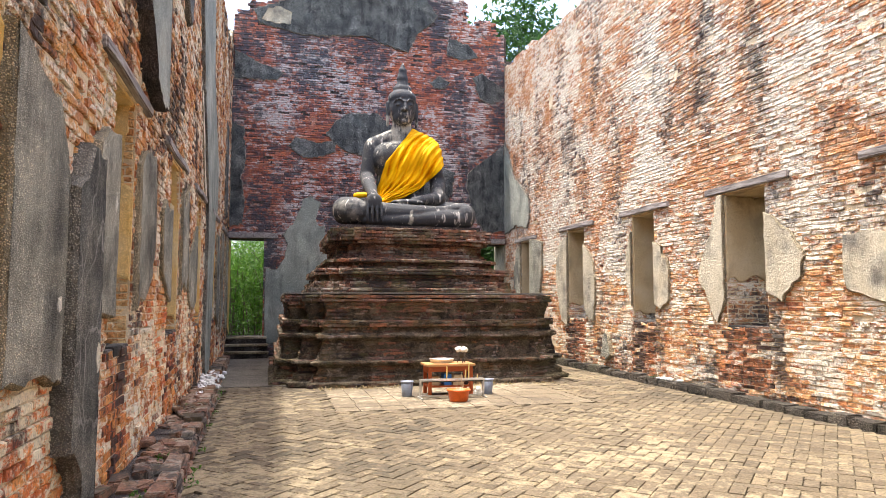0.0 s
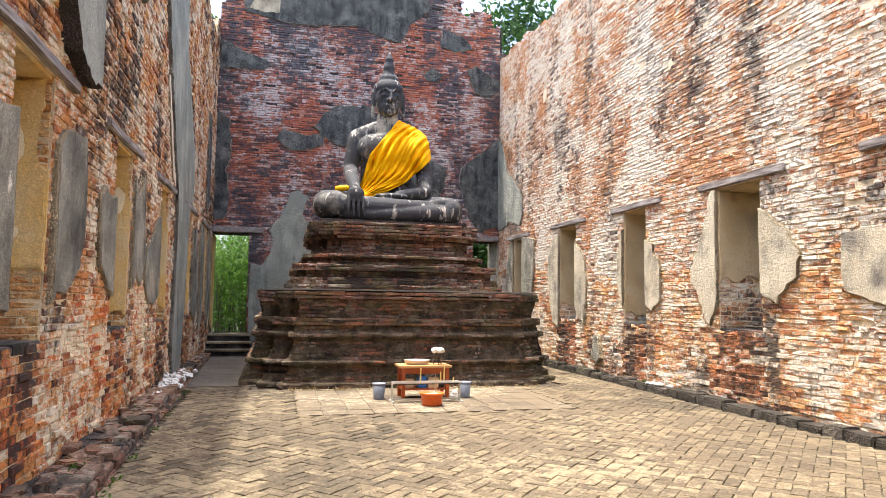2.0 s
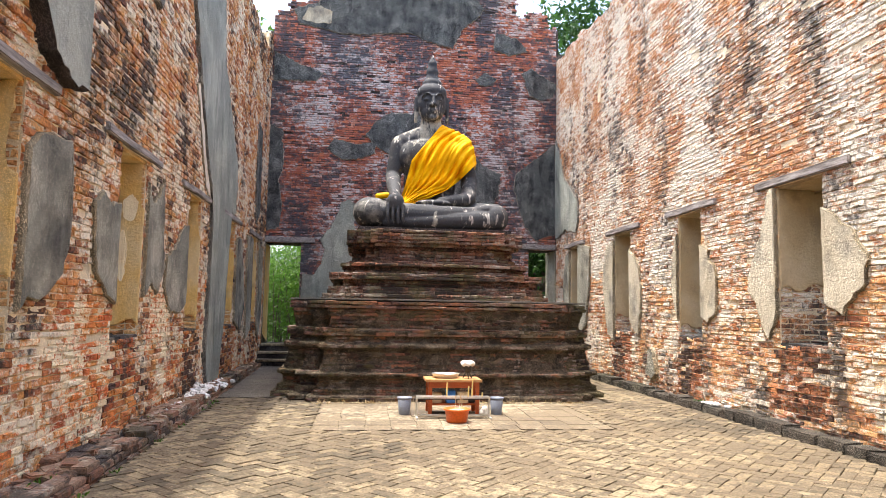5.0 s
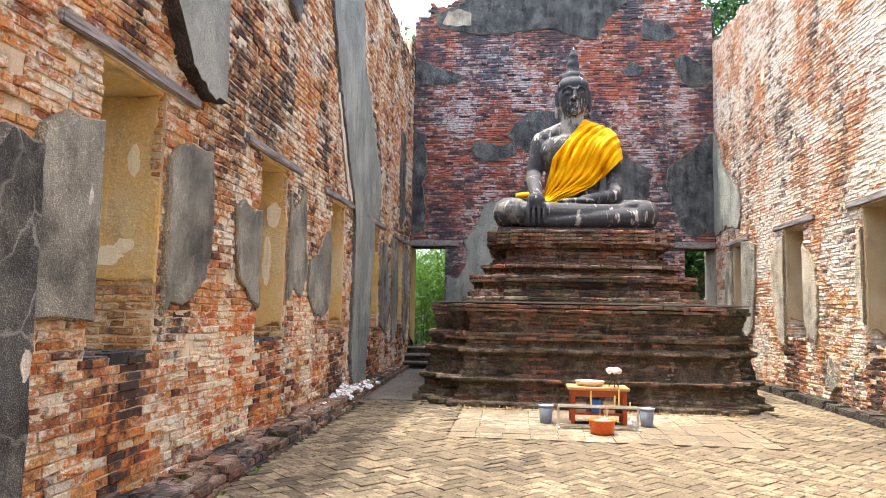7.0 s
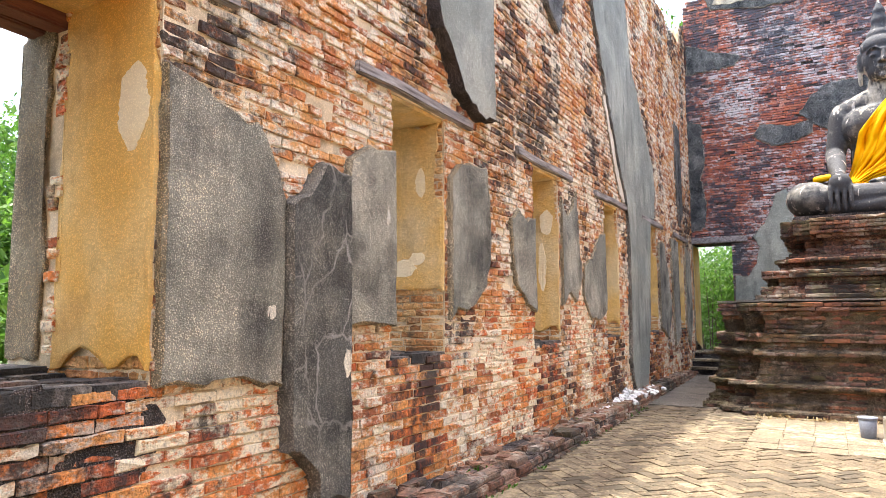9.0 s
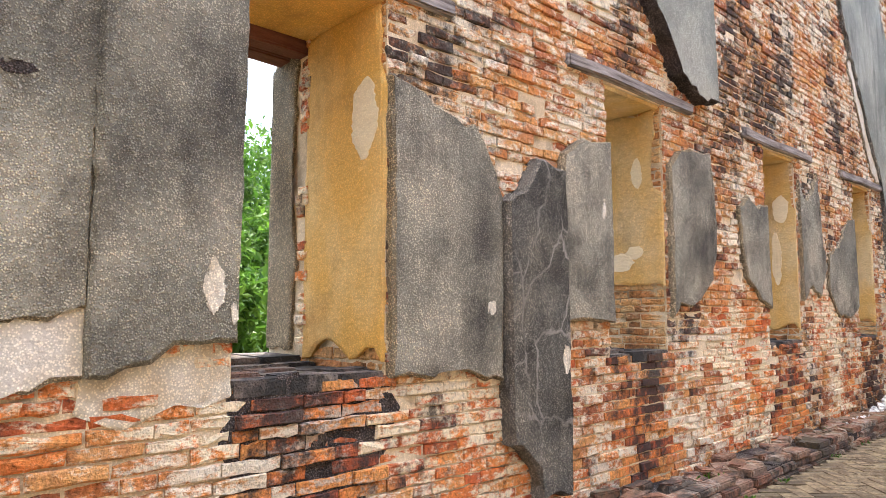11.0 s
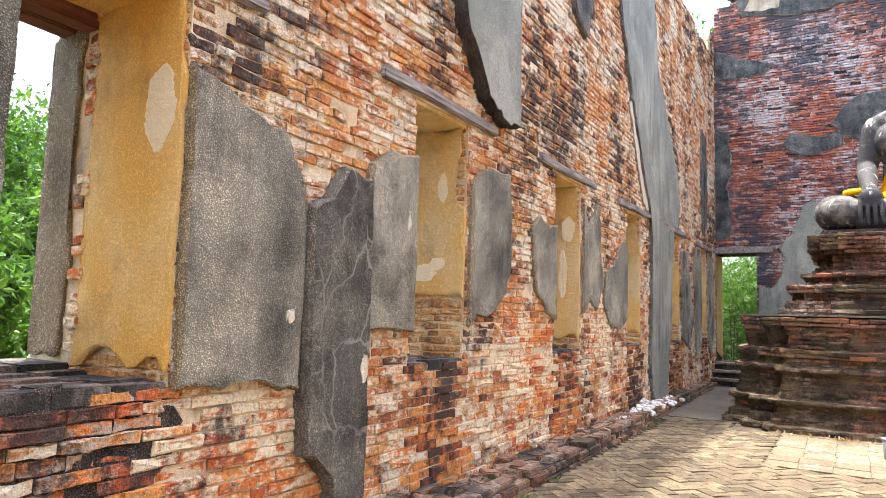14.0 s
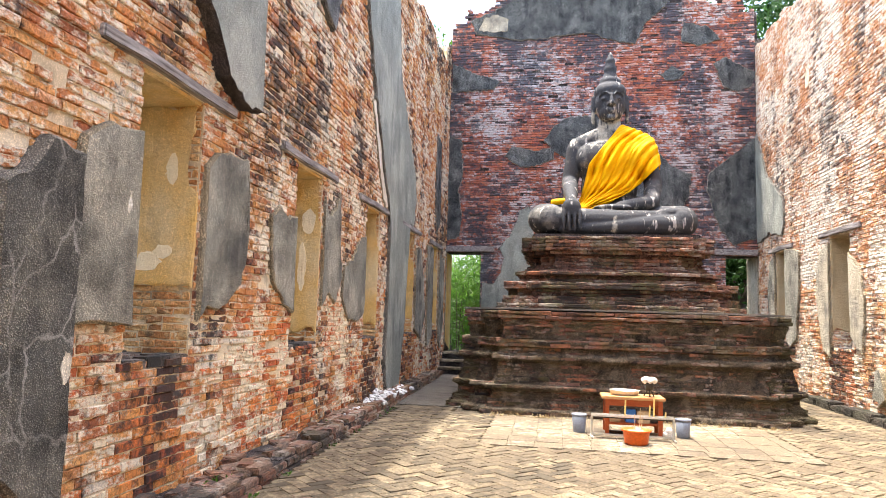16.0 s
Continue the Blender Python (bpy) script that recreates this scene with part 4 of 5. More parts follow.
on_back((0.50, 5.50), (0.75, 5.75), (1.3, 5.62), (1.8, 5.75), (1.75, 5.42), (1.4, 5.25), (0.9, 5.2))
on_back((1.50, 5.85), (1.72, 6.25), (2.1, 6.5), (2.9, 6.55), (3.3, 6.2), (3.2, 5.6), (2.5, 5.3), (1.9, 5.5))
on_back((3.75, 5.6), (4.2, 5.7), (4.6, 5.2), (5.1, 5.0), (5.0, 4.4), (4.6, 3.7), (4.3, 3.3), (3.7, 3.5))
on_back((5.60, 7.80), (5.9, 7.95), (6.3, 7.7), (6.6, 7.55), (6.5, 7.2), (6.2, 7.05), (5.85, 7.18))
on_back((4.35, 7.55), (4.6, 7.75), (4.95, 7.6), (4.8, 7.4), (4.5, 7.38))
on_back((-0.30, 8.75), (0.3, 8.66), (0.9, 8.55), (1.7, 8.62), (2.6, 8.7), (3.3, 8.45), (3.75, 8.35), (4.0, 8.9), (4.35, 9.2), (4.6, 9.5), (4.2, 10.0), (1.2, 10.0), (0.3, 9.45), (-0.45, 9.15))
on_back((-0.25, 8.86), (0.2, 8.78), (0.52, 8.84), (0.55, 9.15), (0.25, 9.3), (-0.1, 9.2), mats=CREAM, thick=0.056)
on_back((4.9, 8.9), (5.5, 8.75), (5.8, 8.4), (5.3, 8.25), (4.85, 8.4))
on_back((-0.9, 8.0), (-0.3, 7.7), (0.4, 7.5), (0.2, 7.25), (-0.9, 7.2))

# ---- window linings, sills and lintels ----


def beam(name, x0, x1, y0, y1, z0, z1, mat, parent, label="", tilt=0.0):
    bm = bmesh.new()
    add_box(bm, x0, x1, y0, y1, z0, z1, 0.012)
    along = 1 if y1 - y0 > x1 - x0 else 0
    got = bmesh.ops.bisect_plane
    for k in range(1, 7):
        c = [(x0 + x1) / 2, (y0 + y1) / 2, 0]
        c[along] = (x0, y0)[along] + (x1 - x0, y1 - y0)[along] * k / 7
        got(bm, geom=bm.verts[:] + bm.edges[:] + bm.faces[:], plane_co=c, plane_no=(1 - along, along, 0))
    for v in bm.verts:
        w = noise.noise_vector(v.co * 1.9)
        v.co += Vector((w.x * 0.01, w.y * 0.01, w.z * 0.016))
    return part(name, bm, mat, parent, label)


def lining(side_x, way, windows, wall, mats, lows, others=None):
    for i, (a, c) in enumerate(windows):
        if others and i:
            mats = [others, others]
        far = Side((side_x, c, 0), (-way, 0, 0), (0, -1, 0))
        near = Side((side_x, a, 0), (-way, 0, 0), (0, 1, 0))
        b = lows[i]
        low = [(0.74, b - 0.06), (0.66, b - 0.04), (0.58, b + 0.02), (0.50, b + 0.05), (0.42, b + 0.045), (0.34, b), (0.27, b - 0.04), (0.2, b - 0.03), (0.12, b + 0.03), (0.06, b + 0.02), (0.0, b - 0.04)]
        edge = [(0.0, HEAD - 0.02)]
        if way == 1 and i == 1:
            low = [(0.74, b + 0.02), (0.5, b + 0.01), (0.3, b - 0.01), (0.15, b), (0.0, b - 0.01)]
            edge = [(0.0, 2.28), (0.08, 2.33), (0.135, 2.38), (0.125, 2.5), (0.08, 2.68), (0.03, HEAD - 0.02)]
        elif way == 1 and i == 0:
            edge = [(0.0, 2.50), (0.035, 2.62), (0.03, 2.8), (0.05, HEAD - 0.02)]
        elif way == 1:
            edge = [(0.0, 2.42), (0.07, 2.50), (0.09, 2.66), (0.04, HEAD - 0.02)]
        patch("jamb_plaster", far, edge + [(0.74, HEAD - 0.02)] + low, mats, wall, rng, 0.03)
        patch("jamb_plaster", near, [(0.02, HEAD - 0.02), (0.74, HEAD - 0.02), (0.74, b), (0.02, b + 0.1)], mats, wall, rng, 0.03)
        patch("outer_jamb_plaster", Side((side_x - way * 0.75, c - 0.015, 0), (-way, 0, 0), (0, -1, 0)), [(0.08, HEAD - 0.02), (0.40, HEAD - 0.12), (0.40, SILL + 0.1), (0.12, SILL + 0.1), (0.07, 1.6), (0.10, 1.85), (0.16, 2.1), (0.12, 2.4)], [M_RIM, M_RIM], wall, rng, 0.025, 0.012)
        x0, x1 = sorted((side_x - way * 0.02, side_x - way * 0.74))
        bm = bmesh.new()
        add_box(bm, x0, x1, a + 0.005, c - 0.005, HEAD - 0.03, HEAD + 0.03)
        part("head_lining", bm, mats[0], wall)
        for k in range(2):
            x = side_x - way * (0.82 + 0.17 * k)
            beam("inner_beam", x - 0.07, x + 0.07, a - 0.02, c + 0.02, HEAD - 0.11, HEAD - 0.01, M_BEAM, wall, "dark red wooden beam over the opening")
        x0, x1 = sorted((side_x + way * 0.012, side_x - way * 0.74))
        bm = bmesh.new()
        n = 6
        for p in range(n):
            for q in range(3):
                h = rng.uniform(0.0, 0.025)
                add_box(bm, x0 + (x1 - x0) * p / n + 0.004, x0 + (x1 - x0) * (p + 1) / n - 0.004, a + (c - a) * q / 3 + 0.004, a + (c - a) * (q + 1) / 3 - 0.004, SILL - 0.05, SILL + 0.012 + h, 0.008)
        sill = part("sill", bm, M_SILL, wall, "blackened worn brick sill")
        x0, x1 = sorted((side_x - way * 0.745, side_x - way * 1.17))
        for q in range(3):
            bm = bmesh.new()
            add_box(bm, x0, x1, a + 0.016 + (c - a - 0.032) * q / 3, a + 0.012 + (c - a - 0.032) * (q + 1) / 3, SILL - 0.04, SILL + 0.055 + rng.uniform(0, 0.012), 0.01)
            part("sill_block", bm, M_SILL, sill, "dark raised stone along the outer sill")


M_SILL = brick_material("sill_brick", [(0.10, 0.075, 0.06), (0.17, 0.14, 0.12), (0.22, 0.19, 0.16), (0.2, 0.1, 0.06)], (0.3, 0.28, 0.25), (0.03, 0.03, 0.028), 0.6, 0.5, 81.0, 2.0, 1.6)
lining(LX, 1, LEFT_WINDOWS[1:], wall_left, [M_OCHRE, M_OCHRE], (1.13, 1.55, 1.18, 1.22, 1.3, 1.2), M_SAND)
lining(RX, -1, RIGHT_WINDOWS[2:], wall_right, [M_TAN, M_TAN], (1.4, 1.72, 1.2, 1.35, 1.2))
for a, c in LEFT_WINDOWS[1:]:
    beam("lintel", LX - 0.10, LX + 0.055, a - 0.47, c + 0.45, 2.985, 3.075, M_WOOD, wall_left, "weathered grey wooden lintel")
for a, c in RIGHT_WINDOWS[2:]:
    beam("lintel", RX - 0.05, RX + 0.10, a - 0.47, c + 0.40, 2.985, 3.085, M_WOOD, wall_right, "weathered grey wooden lintel")
for a, c in ((-0.93, 0.30), (5.50, 6.57)):
    beam("lintel", a, c, BY - 0.06, BY + 0.15, 3.03, 3.17, M_WOOD, wall_back, "dark wooden door lintel")
patch("jamb_plaster", Side((DOORS[0][0], BY, 0), (0, 1, 0), (1, 0, 0)), [(0.01, 3.0), (0.88, 3.0), (0.88, 0.5), (0.01, 0.7)], [M_OCHRE, M_RIM], wall_back, rng, 0.03)
patch("jamb_plaster", Side((DOORS[1][1], BY, 0), (0, 1, 0), (-1, 0, 0)), [(0.01, 3.0), (0.88, 3.0), (0.88, 0.5), (0.01, 0.5)], [M_CREAM, M_RIM], wall_back, rng, 0.03)

# joints blackened by run-off below the sills
for a, c in LEFT_WINDOWS[1:2]:
    w = c - a
    pts = [(a - 0.02, SILL - 0.02), (c + 0.02, SILL - 0.02), (c + 0.06, 0.72), (a + w * 0.85, 0.55), (a + w * 0.7, 0.30), (a + w * 0.5, 0.42), (a + w * 0.3, 0.22), (a + w * 0.12, 0.5), (a - 0.05, 0.75)]
    patch("stained_mortar", LEFT, pts, [M_MORTAR_D, M_MORTAR_D], wall_left, rng, 0.005, 0.03, label="mortar blackened by run-off under the sill")
# pale repairs and bare spots on the linings
for c, u, v, w, h in ((0.87, 0.15, 2.35, 0.115, 0.21), (3.62, 0.37, 1.73, 0.12, 0.075), (3.62, 0.25, 1.81, 0.075, 0.06), (3.62, 0.21, 2.45, 0.055, 0.13),
                      (6.38, 0.14, 2.45, 0.09, 0.15), (6.38, 0.2, 1.9, 0.05, 0.3)):
    pts = [(u + w * math.cos(a) * rng.uniform(0.8, 1.1), v + h * math.sin(a) * rng.uniform(0.85, 1.1)) for a in (k * 0.449 for k in range(14))]
    patch("bare_spot", Side((LX, c - 0.03, 0), (-1, 0, 0), (0, -1, 0)), pts, [M_PALE, M_PALE], wall_left, rng, 0.004, 0.006, 0.003, step=0.02)

# steps up to the door in the back wall
steps = tagged(new("door_steps"), "three worn grey stone steps up to the doorway", "steps", kind="structure")
for i in range(3):
    bm = bmesh.new()
    y0 = BY - 0.95 + 0.31 * i
    add_box(bm, LX + 0.02, 0.12 - 0.03 * i, y0 + 0.05, y0 + (0.31 if i < 2 else 0.37), -0.02, 0.165 * (i + 1) - 0.05, 0.006)
    # risers darkened for the shade under each tread's edge
    riser = part("step", bm, M_MORTAR_D, steps)
    bm = bmesh.new()
    add_box(bm, LX + 0.02, 0.13 - 0.03 * i, y0, y0 + (0.36 if i < 2 else 0.37), 0.165 * (i + 1) - 0.05, 0.165 * (i + 1), 0.012)
    # treads paled to carry the sunlight that falls on them
    part("tread", bm, M_RIM, riser, "worn stone tread, paled for the sun on it")
bm = bmesh.new()
add_box(bm, 5.8, RX - 0.02, BY - 0.5, BY + 0.02, -0.02, 0.3, 0.02)
part("step", bm, M_CONCRETE, steps)

# ---- altar in front of the plinth ----
M_TABLE = plain_material("orange_wood", (0.36, 0.07, 0.016), (0.44, 0.10, 0.024), 9, (1, 5, 5), 0.45, 0.2)
M_TOP = plain_material("table_top", (0.50, 0.26, 0.10), (0.58, 0.32, 0.14), 9, (1, 5, 5), 0.4, 0.2)
M_STEEL = plain_material("pale_steel", (0.55, 0.52, 0.46), (0.62, 0.6, 0.55), 14, (1, 1, 1), 0.4, 0.1, 0.6)
M_GREYPOT = plain_material("grey_plastic", (0.17, 0.19, 0.23), (0.22, 0.24, 0.28), 7, (1, 1, 1), 0.5, 0.1)
M_ORANGE = plain_material("orange_plastic", (0.62, 0.11, 0.02), (0.70, 0.15, 0.03), 7, (1, 1, 1), 0.4, 0.1)
M_SAND = plain_material("ash_sand", (0.35, 0.3, 0.24), (0.5, 0.44, 0.36), 30, (1, 1, 1), 0.95, 0.6)
M_WHITE = plain_material("white_plastic", (0.70, 0.68, 0.63), (0.78, 0.76, 0.72), 9, (1, 1, 1), 0.5, 0.1)
M_DARK = plain_material("dark_iron", (0.04, 0.038, 0.035), (0.08, 0.07, 0.06), 12, (1, 1, 1), 0.5, 0.3, 0.5)
M_BLUE = plain_material("blue_plastic", (0.03, 0.14, 0.42), (0.05, 0.2, 0.5), 9, (1, 1, 1), 0.4, 0.1)
M_CARD = plain_material("card", (0.55, 0.40, 0.22), (0.62, 0.48, 0.28), 9, (1, 1, 1), 0.8, 0.1)
M_WAX = plain_material("wax", (0.72, 0.52, 0.16), (0.78, 0.6, 0.24), 9, (1, 1, 1), 0.5, 0.1)

table = tagged(new("altar_table"), "low orange-brown wooden altar table before the plinth", "table")
bm = bmesh.new(); add_box(bm, 2.37, 3.12, 7.45, 7.88, 0.43, 0.465, 0.006); part("tabletop", bm, M_TOP, table)
for x in (2.41, 3.04):
    for y in (7.49, 7.80):
        bm = bmesh.new(); add_box(bm, x, x + 0.05, y, y + 0.05, 0.0, 0.43, 0.005); part("leg", bm, M_TABLE, table)
for y in (7.50, 7.82):
    bm = bmesh.new(); add_box(bm, 2.45, 3.06, y, y + 0.022, 0.35, 0.43, 0.004); part("apron", bm, M_TABLE, table)
for x in (2.415, 3.075):
    bm = bmesh.new(); add_box(bm, x, x + 0.022, 7.54, 7.80, 0.33, 0.43, 0.004); part("apron", bm, M_TABLE, table)
bm = bmesh.new(); add_box(bm, 2.42, 3.10, 7.52, 7.83, 0.12, 0.145, 0.004); part("shelf", bm, M_TABLE, table)

tray = tagged(part("tray", lathe([(0.16, 0.0), (0.19, 0.012), (0.205, 0.05), (0.215, 0.055), (0.20, 0.045), (0.18, 0.018)]), M_STEEL, None), "round pale metal tray on the altar table", "tray")
tray.matrix_basis = pose(2.66, 7.70, 0.466) @ Matrix.Diagonal((0.88, 0.75, 1.1, 1))

burner = tagged(new("oil_lamp"), "small dark metal oil lamp with a white ruffled cover", "lamp")
burner.location = (2.95, 7.62, 0.466)
for k in range(3):
    a = k * 2.094 + 0.5
    bm = bmesh.new(); add_tube(bm, (0.07 * math.cos(a), 0.07 * math.sin(a), 0), (0.025 * math.cos(a), 0.025 * math.sin(a), 0.08), 0.008, 0.008, 8); part("foot", bm, M_DARK, burner)
cup = part("bowl", lathe([(0.02, 0.07), (0.05, 0.085), (0.055, 0.15), (0.05, 0.17)], 18), M_DARK, burner)
bm = lathe([(0.045, 0.165), (0.085, 0.18), (0.10, 0.205), (0.06, 0.225), (0.02, 0.23)], 22)
for v in bm.verts:
    v.co.z += 0.014 * math.sin(5 * math.atan2(v.co.y, v.co.x))
part("cover", bm, M_WHITE, cup, "white ruffled cover")

rack = tagged(new("candle_rack"), "pale steel candle rack standing in front of the altar table", "rack")
for y in (7.20, 7.30):
    bm = bmesh.new(); add_box(bm, 2.23, 3.18, y - 0.012, y + 0.012, 0.252, 0.276, 0.004); part("rail", bm, M_STEEL, rack)
bm = bmesh.new(); add_box(bm, 2.25, 3.16, 7.205, 7.295, 0.236, 0.25, 0.003); part("trough", bm, M_DARK, rack, "blackened candle trough")
for x in (2.235, 3.175):
    bm = bmesh.new(); add_box(bm, x - 0.013, x + 0.013, 7.237, 7.263, 0.02, 0.25, 0.004); part("post", bm, M_STEEL, rack)
    bm = bmesh.new(); add_box(bm, x - 0.014, x + 0.014, 7.10, 7.40, 0.0, 0.024, 0.004); part("foot", bm, M_STEEL, rack)
bm = bmesh.new(); add_box(bm, 2.25, 3.16, 7.24, 7.26, 0.03, 0.05, 0.003); part("stretcher", bm, M_STEEL, rack)
for x, h in ((2.62, 0.2), (2.90, 0.15), (3.08, 0.08), (2.95, 0.24)):
    bm = bmesh.new(); add_tube(bm, (0, 0, 0), (0.006, 0, h), 0.011, 0.009, 10)
    candle = tagged(part("candle", bm, M_WAX, None), "thin yellow wax candle standing in the rack", "candle", "candles in the rack")
    candle.location = (x, 7.25, 0.249)

basin = tagged(new("basin"), "round orange plastic basin filled with sand", "basin")
basin.location = (2.71, 6.93, 0.0)
basin.scale = (0.9, 0.9, 0.95)
bowl = part("bowl", lathe([(0.13, 0.0), (0.145, 0.02), (0.165, 0.15), (0.185, 0.155), (0.188, 0.175), (0.165, 0.178), (0.15, 0.12)], 32), M_ORANGE, basin)
part("sand", lathe([(0.155, 0.125), (0.153, 0.148), (0.08, 0.155), (0.01, 0.158)], 24), M_SAND, bowl, "grey ash and sand")
for x, y, tilt, h in ((0.03, 0.0, 4, 0.25), (0.06, 0.02, -3, 0.22), (-0.02, 0.03, 2, 0.18), (0.05, -0.03, 7, 0.2)):
    bm = bmesh.new(); add_tube(bm, (0, 0, 0), (h * math.sin(radians(tilt)), 0, h), 0.004, 0.003, 6)
    stick = tagged(part("incense_stick", bm, M_CARD, None), "thin burnt incense stick in the sand", "incense", "incense sticks in the basin")
    stick.location = (2.71 + x, 6.93 + y, 0.152)

for x, y in ((2.10, 7.55), (3.335, 7.55)):
    pot = tagged(new("bucket"), "small grey plastic bucket on the paving", "bucket", "grey buckets by the altar")
    pot.location = (x, y, 0.0)
    pot.scale = (0.80, 0.80, 0.90)
    body = part("body", lathe([(0.085, 0.0), (0.09, 0.01), (0.112, 0.23), (0.10, 0.232), (0.08, 0.05)], 26), M_GREYPOT, pot)
    part("rim", lathe([(0.113, 0.225), (0.122, 0.23), (0.122, 0.25), (0.110, 0.252), (0.104, 0.235)], 26), M_GREYPOT, body)
for nm, lab, cat, mt, bx in (("cardboard_box", "small tan cardboard box under the table", "box", M_CARD, (2.47, 2.60, 7.58, 7.70, 0.145, 0.27)),
                             ("cardboard_box", "tan cardboard box leaning under the table", "box", M_CARD, (2.80, 2.95, 7.55, 7.66, 0.145, 0.29)),
                             ("plastic_box", "blue plastic box on the table's shelf", "box", M_BLUE, (2.66, 2.78, 7.56, 7.72, 0.145, 0.31)),
                             ("metal_tin", "dark metal tin on the table's shelf", "tin", M_DARK, (2.97, 3.05, 7.6, 7.7, 0.145, 0.24))):
    bm = bmesh.new(); add_box(bm, *bx, 0.006)
    tagged(part(nm, bm, mt, None), lab, cat)
bm = bmesh.new()
for p in ((0, 0, 0.05), (0.05, 0.02, 0.04), (-0.03, 0.04, 0.045), (0.01, 0.0, 0.10)):
    add_ball(bm, p, 0.055, 0.05, 0.05, 20, 10)
bag = tagged(part("plastic_bag", bm, M_WHITE, None), "crumpled white plastic bag by the rack", "bag")
bag.location = (3.14, 7.40, 0.0)
bag.scale = (0.75, 0.75, 0.9)

# ---- kerbs and loose stones ----


def kerb_edge(y):
    return float(np.interp(y, [-5, 3, 6, 9, 14, 15], [-0.44, -0.45, -0.52, -0.62, -0.74, -0.76]))


ledge = tagged(new("ledge_left"), "", kind="structure")
bm = bmesh.new()
y = FRONT_Y
while y < BY - 1.0:
    e = min(y + 0.25, BY - 0.97)
    add_box(bm, LX, kerb_edge(y) - 0.05, y, e, -0.05, 0.10 + 0.02 * math.sin(y * 3))
    y = e
part("fill", bm, M_MORTAR_D, ledge, "earth and mortar fill")
for row, (off, z0, size) in enumerate(((0.0, -0.03, 0.14), (-0.014, 0.032, 0.14), (-0.03, 0.094, 0.13))):
    y = FRONT_Y + 0.1 * row
    bm = bmesh.new()
    while y < BY - 1.0:
        L = rng.choice([0.15, 0.28, 0.30, 0.32])
        if rng.random() > (0.0, 0.02, 0.16)[row]:
            x1 = kerb_edge(y) + off + rng.normal(0, 0.012)
            b2 = bmesh.new()
            add_box(b2, x1 - size, x1, y + 0.006, y + L - 0.006, z0, z0 + 0.058 + rng.normal(0, 0.003), 0.009)
            b2.transform(Matrix.Translation((x1, y, 0)) @ pose(0, 0, 0, 0, rng.normal(0, 0.8), rng.normal(0, 1.2)) @ Matrix.Translation((-x1, -y, 0)))
            me = bpy.data.meshes.new("kerb_brick")
            b2.to_mesh(me); b2.free()
            me.materials.append(M_KERB)
            ob = new("kerb_brick", me)
            ob.parent = ledge
        y += L
for k in range(190):
    y = rng.uniform(-2.0, 13.5)
    wide = kerb_edge(y) - 0.16 - LX
    x = LX + rng.uniform(0.05, max(0.07, wide))
    b2 = bmesh.new()
    add_box(b2, -0.055, 0.055, -0.10, 0.10, -0.035, 0.02, 0.009)
    for v in b2.verts:
        v.co += noise.noise_vector(v.co * 7 + Vector((k * 1.7, 0, 0))) * 0.03
    bit = part("ledge_brick", b2, M_KERB, ledge)
    bit.matrix_basis = pose(x, y, 0.115 + 0.05 * max(0, 1 - (x - LX) / 0.3) * rng.random(), rng.normal(0, 4), rng.normal(0, 5), rng.normal(0, 16))
# broken bricks lying on the ledge against the wall
brick_rng = np.random.default_rng(5)
for k in range(14):
    y = brick_rng.uniform(-1.0, 12.0)
    x = LX + brick_rng.uniform(0.06, max(0.1, kerb_edge(y) - LX - 0.2))
    bm = bmesh.new()
    add_box(bm, -0.06, 0.06, -0.10, 0.10, -0.03, 0.022, 0.012)
    for v in bm.verts:
        v.co *= 1 + 0.3 * noise.noise(v.co * 9 + Vector((k, 0, 0)))
    bit = tagged(part("loose_brick", bm, M_KERB, None), "broken old brick lying on the ledge by the wall", "brick", "loose bricks on the ledge")
    bit.matrix_basis = pose(x, y, 0.138, brick_rng.normal(0, 3), brick_rng.normal(0, 4), brick_rng.uniform(-35, 35)) @ Matrix.Diagonal((1, brick_rng.uniform(0.6, 1.2), 1, 1))
bm = bmesh.new()
pile_rng = np.random.default_rng(3)
for k in range(230):
    y = pile_rng.normal(8.9, 0.72)
    x = LX + 0.10 + abs(pile_rng.normal(0, 0.09))
    r = pile_rng.uniform(0.015, 0.05)
    h = 0.11 + max(0, 0.16 - abs(y - 8.8) * 0.13 - (x - LX) * 0.35) * pile_rng.random()
    got = bmesh.ops.create_icosphere(bm, subdivisions=1, radius=r, matrix=pose(x, y, h + r * 0.4, pile_rng.uniform(0, 90), 0, pile_rng.uniform(0, 180)) @ Matrix.Diagonal((1.3, 1, 0.7, 1)))
    for v in got["verts"]:
        v.co += Vector(pile_rng.normal(0, r * 0.14, 3))
M_RUBBLE = plain_material("white_rubble", (0.58, 0.56, 0.52), (0.72, 0.70, 0.66), 8, (1, 1, 1), 0.9, 0.5)
tagged(part("rubble_heap", bm, M_RUBBLE, None), "heap of white broken plaster lumps on the ledge", "rubble", kind="stuff")

kerb = tagged(new("kerb_right"), "", kind="structure")
y = FRONT_Y
while y < BY - 0.1:
    L = rng.uniform(0.3, 0.6)
    b2 = bmesh.new()
    x0 = 6.36 + rng.normal(0, 0.012)
    add_box(b2, x0, RX + 0.01, y + 0.005, min(y + L, BY) - 0.005, -0.03, 0.11 + rng.normal(0, 0.014), 0.018)
    bmesh.ops.subdivide_edges(b2, edges=[e for e in b2.edges if e.calc_length() > 0.12], cuts=2, use_grid_fill=True)
    for v in b2.verts:
        v.co += noise.noise_vector(v.co * 6) * 0.014
    part("kerb_stone", b2, M_KERB_R, kerb)
    y += L
bm = bmesh.new()
